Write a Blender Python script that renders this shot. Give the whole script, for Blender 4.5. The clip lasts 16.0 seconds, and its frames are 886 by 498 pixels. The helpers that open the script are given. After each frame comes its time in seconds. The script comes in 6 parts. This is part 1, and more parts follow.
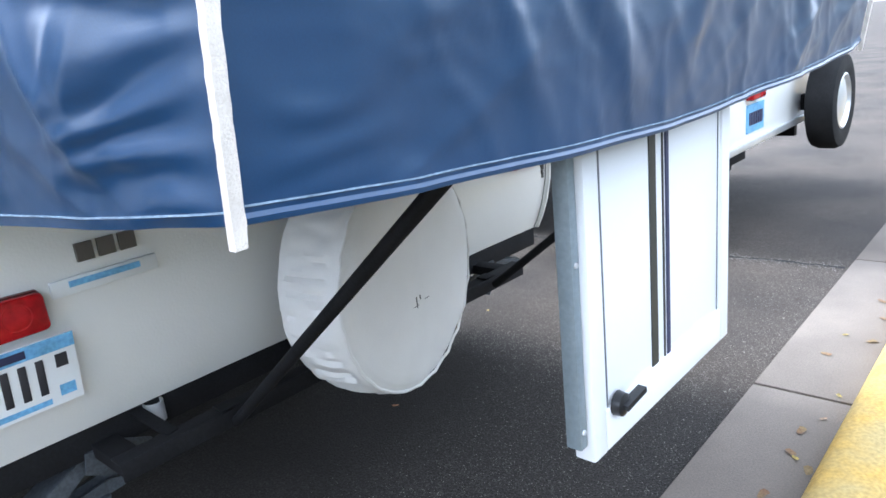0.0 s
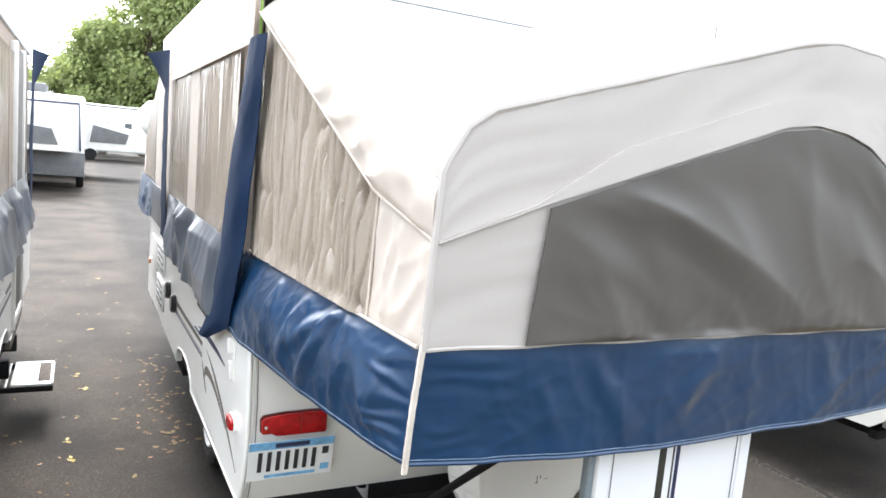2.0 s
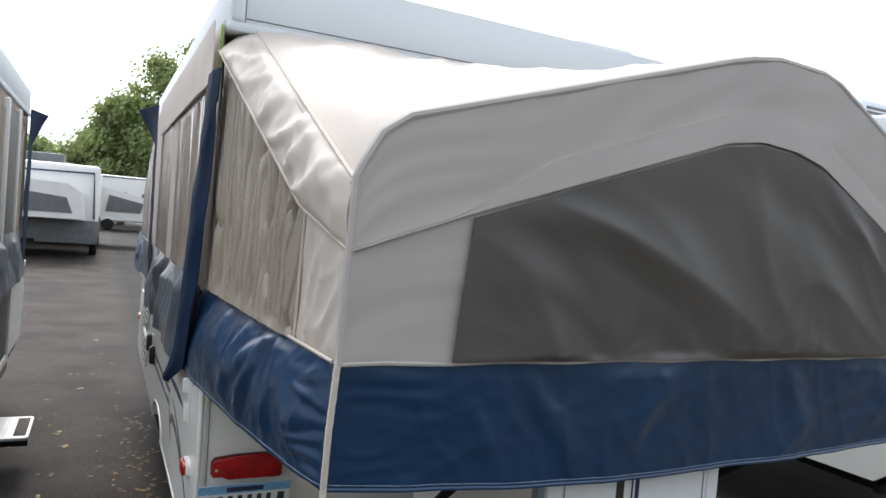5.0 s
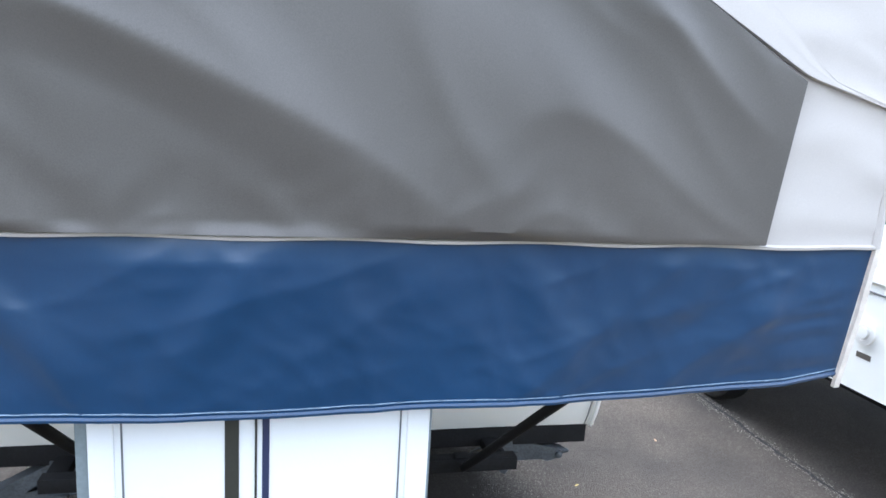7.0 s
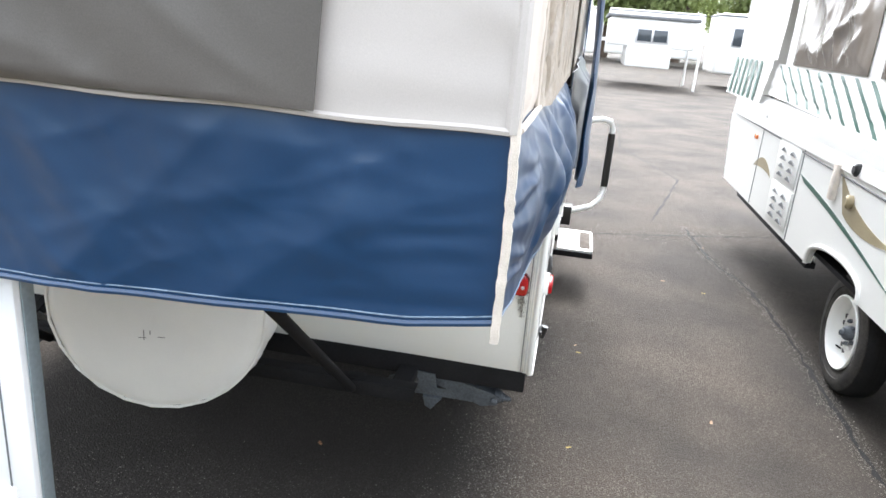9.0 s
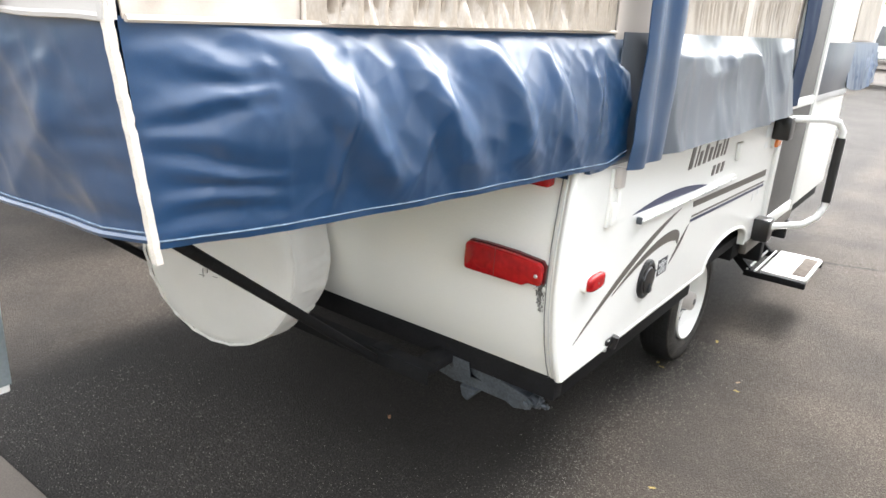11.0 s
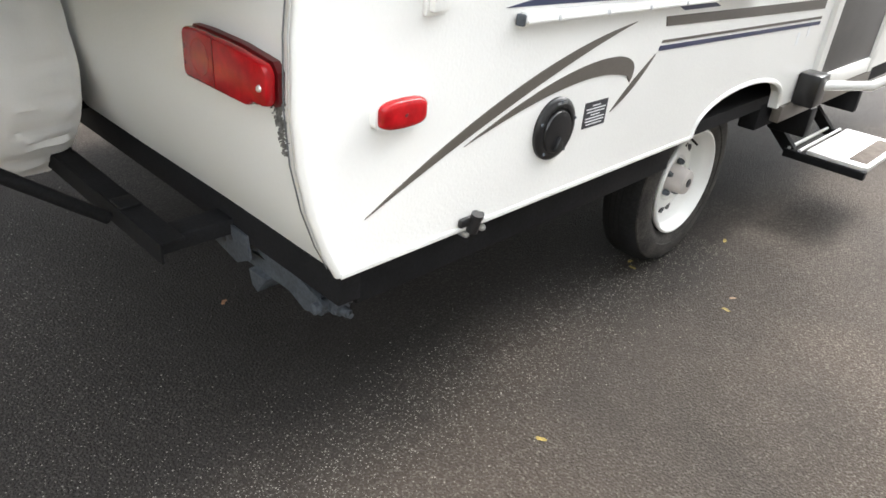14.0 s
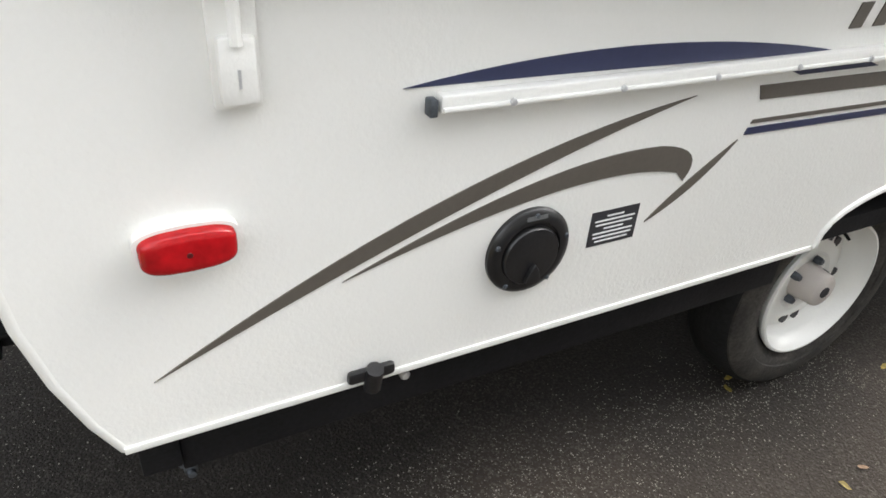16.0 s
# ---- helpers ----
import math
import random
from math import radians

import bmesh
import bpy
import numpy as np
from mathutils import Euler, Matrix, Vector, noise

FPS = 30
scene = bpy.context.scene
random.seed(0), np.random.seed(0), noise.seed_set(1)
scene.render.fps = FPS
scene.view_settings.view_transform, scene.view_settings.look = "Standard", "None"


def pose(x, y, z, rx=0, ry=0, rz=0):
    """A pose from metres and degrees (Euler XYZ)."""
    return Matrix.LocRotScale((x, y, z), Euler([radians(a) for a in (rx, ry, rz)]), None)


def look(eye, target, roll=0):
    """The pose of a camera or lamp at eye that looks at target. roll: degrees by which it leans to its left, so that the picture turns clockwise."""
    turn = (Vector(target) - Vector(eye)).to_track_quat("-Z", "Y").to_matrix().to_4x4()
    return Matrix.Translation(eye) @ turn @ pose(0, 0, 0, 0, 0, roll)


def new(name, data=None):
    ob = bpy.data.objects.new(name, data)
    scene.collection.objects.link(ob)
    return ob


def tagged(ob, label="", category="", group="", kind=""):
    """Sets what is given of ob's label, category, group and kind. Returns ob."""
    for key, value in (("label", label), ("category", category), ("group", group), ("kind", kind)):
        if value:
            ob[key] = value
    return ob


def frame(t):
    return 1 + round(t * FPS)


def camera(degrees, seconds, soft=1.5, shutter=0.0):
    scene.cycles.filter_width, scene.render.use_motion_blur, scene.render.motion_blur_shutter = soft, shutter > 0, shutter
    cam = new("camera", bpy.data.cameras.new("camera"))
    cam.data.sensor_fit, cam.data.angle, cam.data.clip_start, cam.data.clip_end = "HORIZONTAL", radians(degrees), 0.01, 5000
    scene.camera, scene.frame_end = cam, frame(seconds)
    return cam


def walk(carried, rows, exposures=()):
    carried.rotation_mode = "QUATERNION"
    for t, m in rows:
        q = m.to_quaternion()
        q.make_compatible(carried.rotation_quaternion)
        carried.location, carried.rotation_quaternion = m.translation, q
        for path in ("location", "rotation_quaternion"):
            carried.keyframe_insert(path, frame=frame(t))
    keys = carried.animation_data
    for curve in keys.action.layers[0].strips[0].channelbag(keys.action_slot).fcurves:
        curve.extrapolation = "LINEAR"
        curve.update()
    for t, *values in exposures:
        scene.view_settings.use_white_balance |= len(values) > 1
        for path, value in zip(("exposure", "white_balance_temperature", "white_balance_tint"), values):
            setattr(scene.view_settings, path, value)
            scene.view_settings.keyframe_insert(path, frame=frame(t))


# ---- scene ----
cam = camera(64.3, 16.0, soft=1.6)
PATH = [
    (0, (-1.22, -1.566, 1.247), (0.199, -0.27, 0.693), -6.0),
    (0.5, (-1.341, -1.883, 1.427), (-0.366, -0.286, 0.723), 0.6),
    (1, (-1.373, -2.114, 1.551), (-0.78, -0.356, 0.803), 1.5),
    (1.5, (-1.481, -2.3, 1.679), (-0.652, -0.57, 1.113), 4.4),
    (2, (-1.586, -2.419, 1.801), (-0.666, -0.662, 1.546), 5.2),
    (2.5, (-1.622, -2.492, 1.86), (-0.623, -0.761, 1.791), 4.3),
    (3, (-1.635, -2.519, 1.865), (-0.555, -0.838, 1.945), 4.3),
    (3.5, (-1.626, -2.515, 1.852), (-0.512, -0.856, 1.933), 4.3),
    (3.7, (-1.62, -2.508, 1.847), (-0.505, -0.848, 1.886), 4.3),
    (5.8, (-0.857, -2.413, 1.631), (-0.165, -0.544, 1.461), 3.2),
    (6, (-0.667, -2.338, 1.65), (-0.003, -0.467, 1.412), 2.7),
    (6.5, (-0.31, -2.286, 1.627), (0.282, -0.401, 1.318), 3.4),
    (7, (-0.021, -2.24, 1.61), (0.405, -0.325, 1.223), 3.4),
    (7.5, (0.28, -2.159, 1.593), (0.592, -0.235, 1.144), 2.3),
    (8, (0.598, -2.171, 1.577), (0.781, -0.231, 1.124), 1.9),
    (8.5, (0.877, -2.149, 1.583), (0.772, -0.221, 1.065), 2.7),
    (9, (1.105, -1.986, 1.524), (0.788, -0.109, 0.911), 4.8),
    (9.2, (1.18, -1.94, 1.519), (0.817, -0.086, 0.862), 4.9),
    (11.3, (1.871, -1.54, 1.409), (0.669, -0.082, 0.754), 2.8),
    (11.5, (1.9, -1.53, 1.392), (0.656, -0.119, 0.713), 1.9),
    (12, (1.905, -1.5, 1.371), (0.627, -0.152, 0.631), 0.1),
    (12.5, (1.878, -1.338, 1.316), (0.66, 0.047, 0.542), 2.0),
    (13, (1.817, -1.075, 1.289), (0.703, 0.348, 0.432), 4.3),
    (13.5, (1.824, -0.889, 1.202), (0.69, 0.473, 0.274), 4.0),
    (14, (1.862, -0.614, 1.121), (0.68, 0.678, 0.156), 5.3),
    (14.5, (1.778, -0.413, 1.086), (0.577, 0.757, -0.004), 3.6),
    (15, (1.716, -0.251, 1.102), (0.495, 0.783, -0.098), 4.0),
    (15.5, (1.727, -0.07, 1.133), (0.393, 0.83, -0.055), 5.2),
    (16, (1.733, 0.036, 1.173), (0.265, 0.865, 0.098), 4.2),
]
EXPOSURE = [(0, 1.15, 5350, 10), (1.5, 1.15, 5850, 10), (2.0, 0.88, 6150, 10), (2.5, 0.15, 6500, 10), (3.0, -0.62, 6600, 10), (3.5, -1.20, 6600, 10),
            (3.7, -1.20, 6600, 10), (5.8, 0.28, 5600, 10), (7.0, 1.10, 5450, 10), (9.0, 1.05, 6050, 10), (11.5, 1.22, 6330, 10), (13.5, 1.06, 6330, 10), (15.0, 1.02, 6400, 10), (15.5, 0.98, 6420, 10), (16.0, 0.58, 6450, 10)]
walk(cam, [(t, look(eye, target, roll)) for t, eye, target, roll in PATH],
     exposures=EXPOSURE)

# ---------------------------------------------------------------- light
world = bpy.data.worlds.new("sky")
scene.world = world
world.use_nodes = True
wn = world.node_tree
sky = wn.nodes.new("ShaderNodeTexSky")
sky.sky_type = "NISHITA"
sky.sun_disc = False
SUN_ELEV, SUN_TURN = radians(46), radians(-1)
sky.sun_elevation, sky.sun_rotation = SUN_ELEV, SUN_TURN
sky.air_density, sky.dust_density, sky.ozone_density = 1.0, 6.0, 1.0
haze = wn.nodes.new("ShaderNodeHueSaturation")          # thin bright cloud: the sky's own glow, nearly white
haze.inputs["Saturation"].default_value, haze.inputs["Value"].default_value = 0.18, 3.5
wn.links.new(sky.outputs[0], haze.inputs["Color"])
cloud = wn.nodes.new("ShaderNodeMix")
cloud.data_type = "RGBA"
cloud.inputs[0].default_value = 0.5
cloud.inputs[7].default_value = (14.0, 14.3, 14.7, 1)
wn.links.new(haze.outputs[0], cloud.inputs[6])
wn.links.new(cloud.outputs[2], wn.nodes["Background"].inputs[0])
wn.nodes["Background"].inputs[1].default_value = 0.15
sun = new("sun", bpy.data.lights.new("sun", "SUN"))
sun.data.energy, sun.data.angle, sun.data.color = 3.2, radians(20), (1.0, 0.95, 0.87)
sun_way = Vector((math.sin(SUN_TURN) * math.cos(SUN_ELEV), math.cos(SUN_TURN) * math.cos(SUN_ELEV), math.sin(SUN_ELEV)))
sun.matrix_world = look(sun_way * 30, (0, 0, 0))


# ---------------------------------------------------------------- materials
def material(name, colour, rough=0.6, metal=0.0, vary=0.12, scale=6.0, fine=120.0, bump=0.15, dist=0.002,
             coat=0.0, rnd=0.0, second=None, stretch=None, spec=0.5):
    """A surface with broad and fine variation of colour, and fine relief."""
    m = bpy.data.materials.new(name)
    m.use_nodes = True
    nt = m.node_tree
    b = nt.nodes["Principled BSDF"]
    b.inputs["Roughness"].default_value = rough
    b.inputs["Metallic"].default_value = metal
    b.inputs["Coat Weight"].default_value = coat
    b.inputs["Specular IOR Level"].default_value = spec
    tc = nt.nodes.new("ShaderNodeTexCoord")
    vec = tc.outputs["Object"]
    if stretch:
        mp = nt.nodes.new("ShaderNodeMapping")
        mp.inputs["Scale"].default_value = stretch
        nt.links.new(vec, mp.inputs["Vector"])
        vec = mp.outputs[0]
    n1 = nt.nodes.new("ShaderNodeTexNoise")
    n1.inputs["Scale"].default_value, n1.inputs["Detail"].default_value = scale, 5.0
    n2 = nt.nodes.new("ShaderNodeTexNoise")
    n2.inputs["Scale"].default_value, n2.inputs["Detail"].default_value = fine, 3.0
    nt.links.new(vec, n1.inputs["Vector"])
    nt.links.new(vec, n2.inputs["Vector"])
    ramp = nt.nodes.new("ShaderNodeValToRGB")
    lo = second or tuple(c * (1 - vary) for c in colour)
    hi = tuple(min(1, c * (1 + vary)) for c in colour)
    ramp.color_ramp.elements[0].color, ramp.color_ramp.elements[0].position = (*lo, 1), 0.3
    ramp.color_ramp.elements[1].color, ramp.color_ramp.elements[1].position = (*hi, 1), 0.7
    nt.links.new(n1.outputs["Fac"], ramp.inputs["Fac"])
    mix = nt.nodes.new("ShaderNodeMix")
    mix.data_type, mix.blend_type = "RGBA", "OVERLAY"
    mix.inputs[0].default_value = min(1.0, vary * 2)
    nt.links.new(ramp.outputs[0], mix.inputs[6])
    nt.links.new(n2.outputs["Fac"], mix.inputs[7])
    out = mix.outputs[2]
    if rnd:
        oi = nt.nodes.new("ShaderNodeObjectInfo")
        mr = nt.nodes.new("ShaderNodeMapRange")
        mr.inputs[3].default_value, mr.inputs[4].default_value = 1 - rnd, 1 + rnd
        hs = nt.nodes.new("ShaderNodeHueSaturation")
        nt.links.new(oi.outputs["Random"], mr.inputs[0])
        nt.links.new(mr.outputs[0], hs.inputs["Value"])
        nt.links.new(out, hs.inputs["Color"])
        out = hs.outputs[0]
    nt.links.new(out, b.inputs["Base Color"])
    if bump:
        bp = nt.nodes.new("ShaderNodeBump")
        bp.inputs["Strength"].default_value, bp.inputs["Distance"].default_value = bump, dist
        nt.links.new(n2.outputs["Fac"], bp.inputs["Height"])
        nt.links.new(bp.outputs[0], b.inputs["Normal"])
    return m


def crinkle(m, scale, strength, dist, second=3.7):
    """Small sharp creases in a stiff vinyl, under its fine grain."""
    nt = m.node_tree
    tc, grain = nt.nodes["Texture Coordinate"], nt.nodes["Bump"]
    last = None
    for k, (sc, st) in enumerate(((scale, strength), (scale * second, strength * 0.5))):
        tex = nt.nodes.new("ShaderNodeTexNoise")
        tex.noise_type = "RIDGED_MULTIFRACTAL"
        tex.inputs["Scale"].default_value, tex.inputs["Detail"].default_value = sc, 2.0
        tex.inputs["Distortion"].default_value = 0.6
        nt.links.new(tc.outputs["Object"], tex.inputs["Vector"])
        bp = nt.nodes.new("ShaderNodeBump")
        bp.inputs["Strength"].default_value, bp.inputs["Distance"].default_value = st, dist / (1 + 2 * k)
        nt.links.new(tex.outputs["Fac"], bp.inputs["Height"])
        if last:
            nt.links.new(last.outputs[0], bp.inputs["Normal"])
        last = bp
    nt.links.new(last.outputs[0], grain.inputs["Normal"])


def asphalt_material():
    m = material("asphalt", (0.0270, 0.0238, 0.0212), 0.84, vary=0.32, scale=0.9, fine=150.0, bump=1.0, dist=0.009, spec=0.17)
    nt = m.node_tree
    b = nt.nodes["Principled BSDF"]
    tc = nt.nodes["Texture Coordinate"]
    vo = nt.nodes.new("ShaderNodeTexVoronoi")
    vo.inputs["Scale"].default_value = 230.0
    nt.links.new(tc.outputs["Object"], vo.inputs["Vector"])
    rp = nt.nodes.new("ShaderNodeValToRGB")
    rp.color_ramp.elements[0].color, rp.color_ramp.elements[0].position = (1, 1, 1, 1), 0.02
    rp.color_ramp.elements[1].color, rp.color_ramp.elements[1].position = (0, 0, 0, 1), 0.42
    nt.links.new(vo.outputs["Color"], rp.inputs["Fac"])
    mix = nt.nodes.new("ShaderNodeMix")
    mix.data_type, mix.blend_type = "RGBA", "MIX"
    mul = nt.nodes.new("ShaderNodeMath")
    mul.operation = "MULTIPLY"
    mul.inputs[1].default_value = 0.40
    nt.links.new(rp.outputs[0], mul.inputs[0])
    patch = nt.nodes.new("ShaderNodeTexNoise")
    patch.inputs["Scale"].default_value, patch.inputs["Detail"].default_value = 1.15, 7.0
    nt.links.new(tc.outputs["Object"], patch.inputs["Vector"])
    span = nt.nodes.new("ShaderNodeMapRange")
    span.inputs[1].default_value, span.inputs[2].default_value = 0.35, 0.65
    span.inputs[3].default_value, span.inputs[4].default_value = 0.3, 1.6
    nt.links.new(patch.outputs["Fac"], span.inputs[0])
    mul2 = nt.nodes.new("ShaderNodeMath")
    mul2.operation = "MULTIPLY"
    nt.links.new(mul.outputs[0], mul2.inputs[0])
    nt.links.new(span.outputs[0], mul2.inputs[1])
    # lanes worn dusty and paler; under the camper its shade is put into the colour
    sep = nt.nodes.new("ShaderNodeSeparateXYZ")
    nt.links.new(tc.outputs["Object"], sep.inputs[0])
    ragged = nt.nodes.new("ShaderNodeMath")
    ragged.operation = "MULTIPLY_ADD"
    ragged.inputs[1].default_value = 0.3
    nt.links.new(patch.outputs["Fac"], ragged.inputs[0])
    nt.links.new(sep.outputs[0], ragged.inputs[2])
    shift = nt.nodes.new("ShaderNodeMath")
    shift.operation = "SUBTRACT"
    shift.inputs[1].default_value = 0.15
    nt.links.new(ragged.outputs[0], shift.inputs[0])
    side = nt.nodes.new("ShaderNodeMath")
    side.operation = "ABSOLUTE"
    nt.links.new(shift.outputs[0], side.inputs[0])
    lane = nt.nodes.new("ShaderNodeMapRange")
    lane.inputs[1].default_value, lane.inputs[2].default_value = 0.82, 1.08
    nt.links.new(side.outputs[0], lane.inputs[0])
    # pale specks thinned under the camper, part of the painted shade
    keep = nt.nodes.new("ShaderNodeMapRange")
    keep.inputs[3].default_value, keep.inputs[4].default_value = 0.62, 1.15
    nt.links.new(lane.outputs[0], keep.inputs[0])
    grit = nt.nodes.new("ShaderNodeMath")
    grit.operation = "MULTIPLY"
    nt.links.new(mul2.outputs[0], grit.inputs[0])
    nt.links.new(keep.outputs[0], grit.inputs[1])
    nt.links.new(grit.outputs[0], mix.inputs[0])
    dust_and_shade = nt.nodes.new("ShaderNodeMix")
    dust_and_shade.data_type, dust_and_shade.blend_type = "RGBA", "MIX"
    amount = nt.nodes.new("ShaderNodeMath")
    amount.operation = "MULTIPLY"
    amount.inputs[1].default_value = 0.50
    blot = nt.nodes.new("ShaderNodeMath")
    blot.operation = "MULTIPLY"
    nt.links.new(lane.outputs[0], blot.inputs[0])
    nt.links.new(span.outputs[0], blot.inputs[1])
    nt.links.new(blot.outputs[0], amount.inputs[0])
    nt.links.new(amount.outputs[0], dust_and_shade.inputs[0])
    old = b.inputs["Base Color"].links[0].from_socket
    nt.links.new(old, dust_and_shade.inputs[6])
    dust_and_shade.inputs[7].default_value = (0.062, 0.0490, 0.0380, 1)
    nt.links.new(dust_and_shade.outputs[2], mix.inputs[6])
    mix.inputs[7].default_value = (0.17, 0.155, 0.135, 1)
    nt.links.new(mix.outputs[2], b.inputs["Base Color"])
    return m


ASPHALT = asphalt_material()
CONCRETE = material("concrete", (0.132, 0.110, 0.090), 0.9, vary=0.16, scale=3.0, fine=180, bump=0.4, dist=0.004)
YELLOW = material("yellow_kerb_paint", (0.36, 0.225, 0.038), 0.8, vary=0.25, scale=9, fine=90, bump=0.4, dist=0.004, second=(0.36, 0.27, 0.10))
SOIL = material("verge_earth", (0.060, 0.052, 0.042), 0.95, vary=0.3, scale=5, fine=60, bump=0.8, dist=0.02)
NAVY = material("navy_vinyl", (0.0015, 0.034, 0.100), 0.42, vary=0.10, scale=3.0, fine=500, bump=0.10, dist=0.0008, spec=0.42, coat=0.8)
NAVY.node_tree.nodes["Principled BSDF"].inputs["Coat Roughness"].default_value = 0.33
NAVY.node_tree.nodes["Principled BSDF"].inputs["Coat IOR"].default_value = 1.52
crinkle(NAVY, 8.0, 0.42, 0.006)
NAVYDARK = material("navy_trim", (0.006, 0.020, 0.055), 0.7, vary=0.1, fine=400, bump=0.1, dist=0.0008, spec=0.12)
BEIGE = material("beige_canvas", (0.60, 0.535, 0.47), 0.75, vary=0.06, scale=2.5, fine=600, bump=0.2, dist=0.0008)
WEBGREEN = material("green_webbing", (0.22, 0.38, 0.06), 0.8, vary=0.2, scale=30, bump=0.3)
GREIGE = material("greige_vinyl", (0.485, 0.452, 0.425), 0.6, vary=0.05, scale=2.5, fine=600, bump=0.2, dist=0.0008)
FLAP = material("window_flap_taupe", (0.092, 0.084, 0.077), 0.42, vary=0.14, scale=1.8, fine=500, bump=0.15, dist=0.0008, spec=0.65)
MESHWIN = material("clear_window_vinyl", (0.39, 0.335, 0.275), 0.24, vary=0.12, scale=4.0, fine=300, bump=0.1, dist=0.001, stretch=(1, 1, 0.35), spec=0.6)
THREAD = material("pale_blue_thread", (0.22, 0.29, 0.37), 0.7, vary=0.2, scale=60, bump=0.1)
STRAP = material("ivory_webbing", (0.66, 0.60, 0.53), 0.85, vary=0.12, scale=30, fine=500, bump=0.5, dist=0.002)
WHITE = material("white_gelcoat", (0.80, 0.80, 0.77), 0.32, vary=0.03, scale=1.5, fine=170, bump=0.26, dist=0.0024, coat=0.15)
ROOFWHITE = material("white_roof_skin", (0.69, 0.73, 0.76), 0.4, vary=0.04, scale=1.2, fine=160, bump=0.1)
PANELWHITE = material("white_door_skin", (0.80, 0.81, 0.82), 0.4, vary=0.025, scale=2, fine=200, bump=0.08)
COVER = material("white_tyre_cover_vinyl", (0.74, 0.73, 0.70), 0.5, vary=0.05, scale=4, fine=300, bump=0.15, dist=0.001)
BLACK = material("black_frame_paint", (0.008, 0.008, 0.009), 0.75, vary=0.3, scale=8, fine=150, bump=0.3, dist=0.002, spec=0.2)
PLASTIC = material("black_plastic", (0.015, 0.015, 0.016), 0.28, vary=0.2, fine=200, bump=0.1)
RUBBER = material("tyre_rubber", (0.013, 0.013, 0.0135), 0.85, vary=0.3, scale=10, fine=120, bump=0.4, dist=0.003, spec=0.25)
SIDEWALL = material("dusty_tyre_sidewall", (0.048, 0.044, 0.039), 0.85, vary=0.35, scale=14, fine=120, bump=0.4, dist=0.003, spec=0.3, second=(0.024, 0.023, 0.022))
GRIP = material("brown_grip_strip", (0.115, 0.098, 0.085), 0.92, vary=0.2, scale=30, fine=300, bump=0.5, dist=0.002, spec=0.15)
GREYSTEEL = material("grey_jack_steel", (0.075, 0.085, 0.098), 0.5, metal=0.3, vary=0.3, scale=12, fine=140, bump=0.3)
ALU = material("aluminium_trim", (0.62, 0.63, 0.64), 0.35, metal=0.6, vary=0.1, fine=200, bump=0.1)
GREYTRIM = material("grey_door_edge", (0.22, 0.26, 0.28), 0.4, metal=0.2, vary=0.1)
REDLENS = material("red_lens", (0.36, 0.006, 0.009), 0.24, vary=0.25, scale=25, fine=60, bump=0.25, dist=0.003, coat=0.12, spec=0.35)
GRIMERED = material("dark_red_seam", (0.10, 0.004, 0.005), 0.4, vary=0.2, bump=0.0)
AMBERLENS = material("amber_lens", (0.75, 0.19, 0.03), 0.2, vary=0.1, scale=25, fine=60, bump=0.2, coat=0.5)
DECAL = material("taupe_decal", (0.10, 0.088, 0.075), 0.45, vary=0.06, bump=0.05)
DECALNAVY = material("navy_decal", (0.026, 0.032, 0.08), 0.45, vary=0.06, bump=0.05)
DARKSTRIPE = material("dark_olive_stripe", (0.035, 0.035, 0.028), 0.4, vary=0.08, bump=0.05)
PLATEBLUE = material("plate_blue", (0.18, 0.42, 0.68), 0.4, vary=0.2, scale=30, bump=0.05)
PLATEWHITE = material("plate_white", (0.78, 0.80, 0.80), 0.4, vary=0.04, bump=0.05)
INK = material("dark_ink", (0.03, 0.03, 0.035), 0.5, vary=0.05, bump=0.0)
GRIME = material("dark_grime", (0.16, 0.155, 0.145), 0.8, vary=0.4, scale=60, bump=0.2)
TREAD = material("pale_step_tread", (0.70, 0.70, 0.68), 0.42, metal=0.15, vary=0.10, scale=9, fine=160, bump=0.2)
SCREEN = material("dark_screen_door", (0.10, 0.095, 0.09), 0.6, vary=0.15, scale=5, fine=700, bump=0.3)
DARKGREEN = material("dark_green_vinyl", (0.006, 0.028, 0.021), 0.3, vary=0.15, scale=5, fine=400, bump=0.15)
CREASEWIN = material("creased_window_vinyl", (0.17, 0.145, 0.12), 0.2, vary=0.2, scale=4, fine=300, bump=0.1, spec=0.6)
GREEN = material("green_vinyl", (0.02, 0.085, 0.06), 0.35, vary=0.15, scale=5, fine=400, bump=0.15)
TAUPE = material("taupe_canvas", (0.30, 0.245, 0.20), 0.7, vary=0.08, scale=3, fine=500, bump=0.2)
GOLDDECAL = material("gold_decal", (0.30, 0.25, 0.15), 0.45, vary=0.1, bump=0.05)
LEAFY = material("yellow_leaf", (0.30, 0.22, 0.035), 0.6, vary=0.4, scale=40, rnd=0.35, bump=0.2)
LITTER = material("leaf_litter", (0.13, 0.10, 0.04), 0.8, vary=0.4, scale=9, bump=0.2, second=(0.13, 0.06, 0.025))
RUST = material("brown_leaf", (0.26, 0.12, 0.06), 0.7, vary=0.3, scale=40, rnd=0.3, bump=0.2)
LEAFTAN = material("tan_leaf", (0.30, 0.19, 0.11), 0.7, vary=0.3, scale=40, rnd=0.3, bump=0.2)
FOLIAGE = material("foliage", (0.24, 0.29, 0.12), 0.6, vary=0.45, scale=0.5, fine=8, bump=0.3, dist=0.02)
leafy = FOLIAGE.node_tree
glow = leafy.nodes.new("ShaderNodeBsdfTranslucent")      # light comes through the leaves
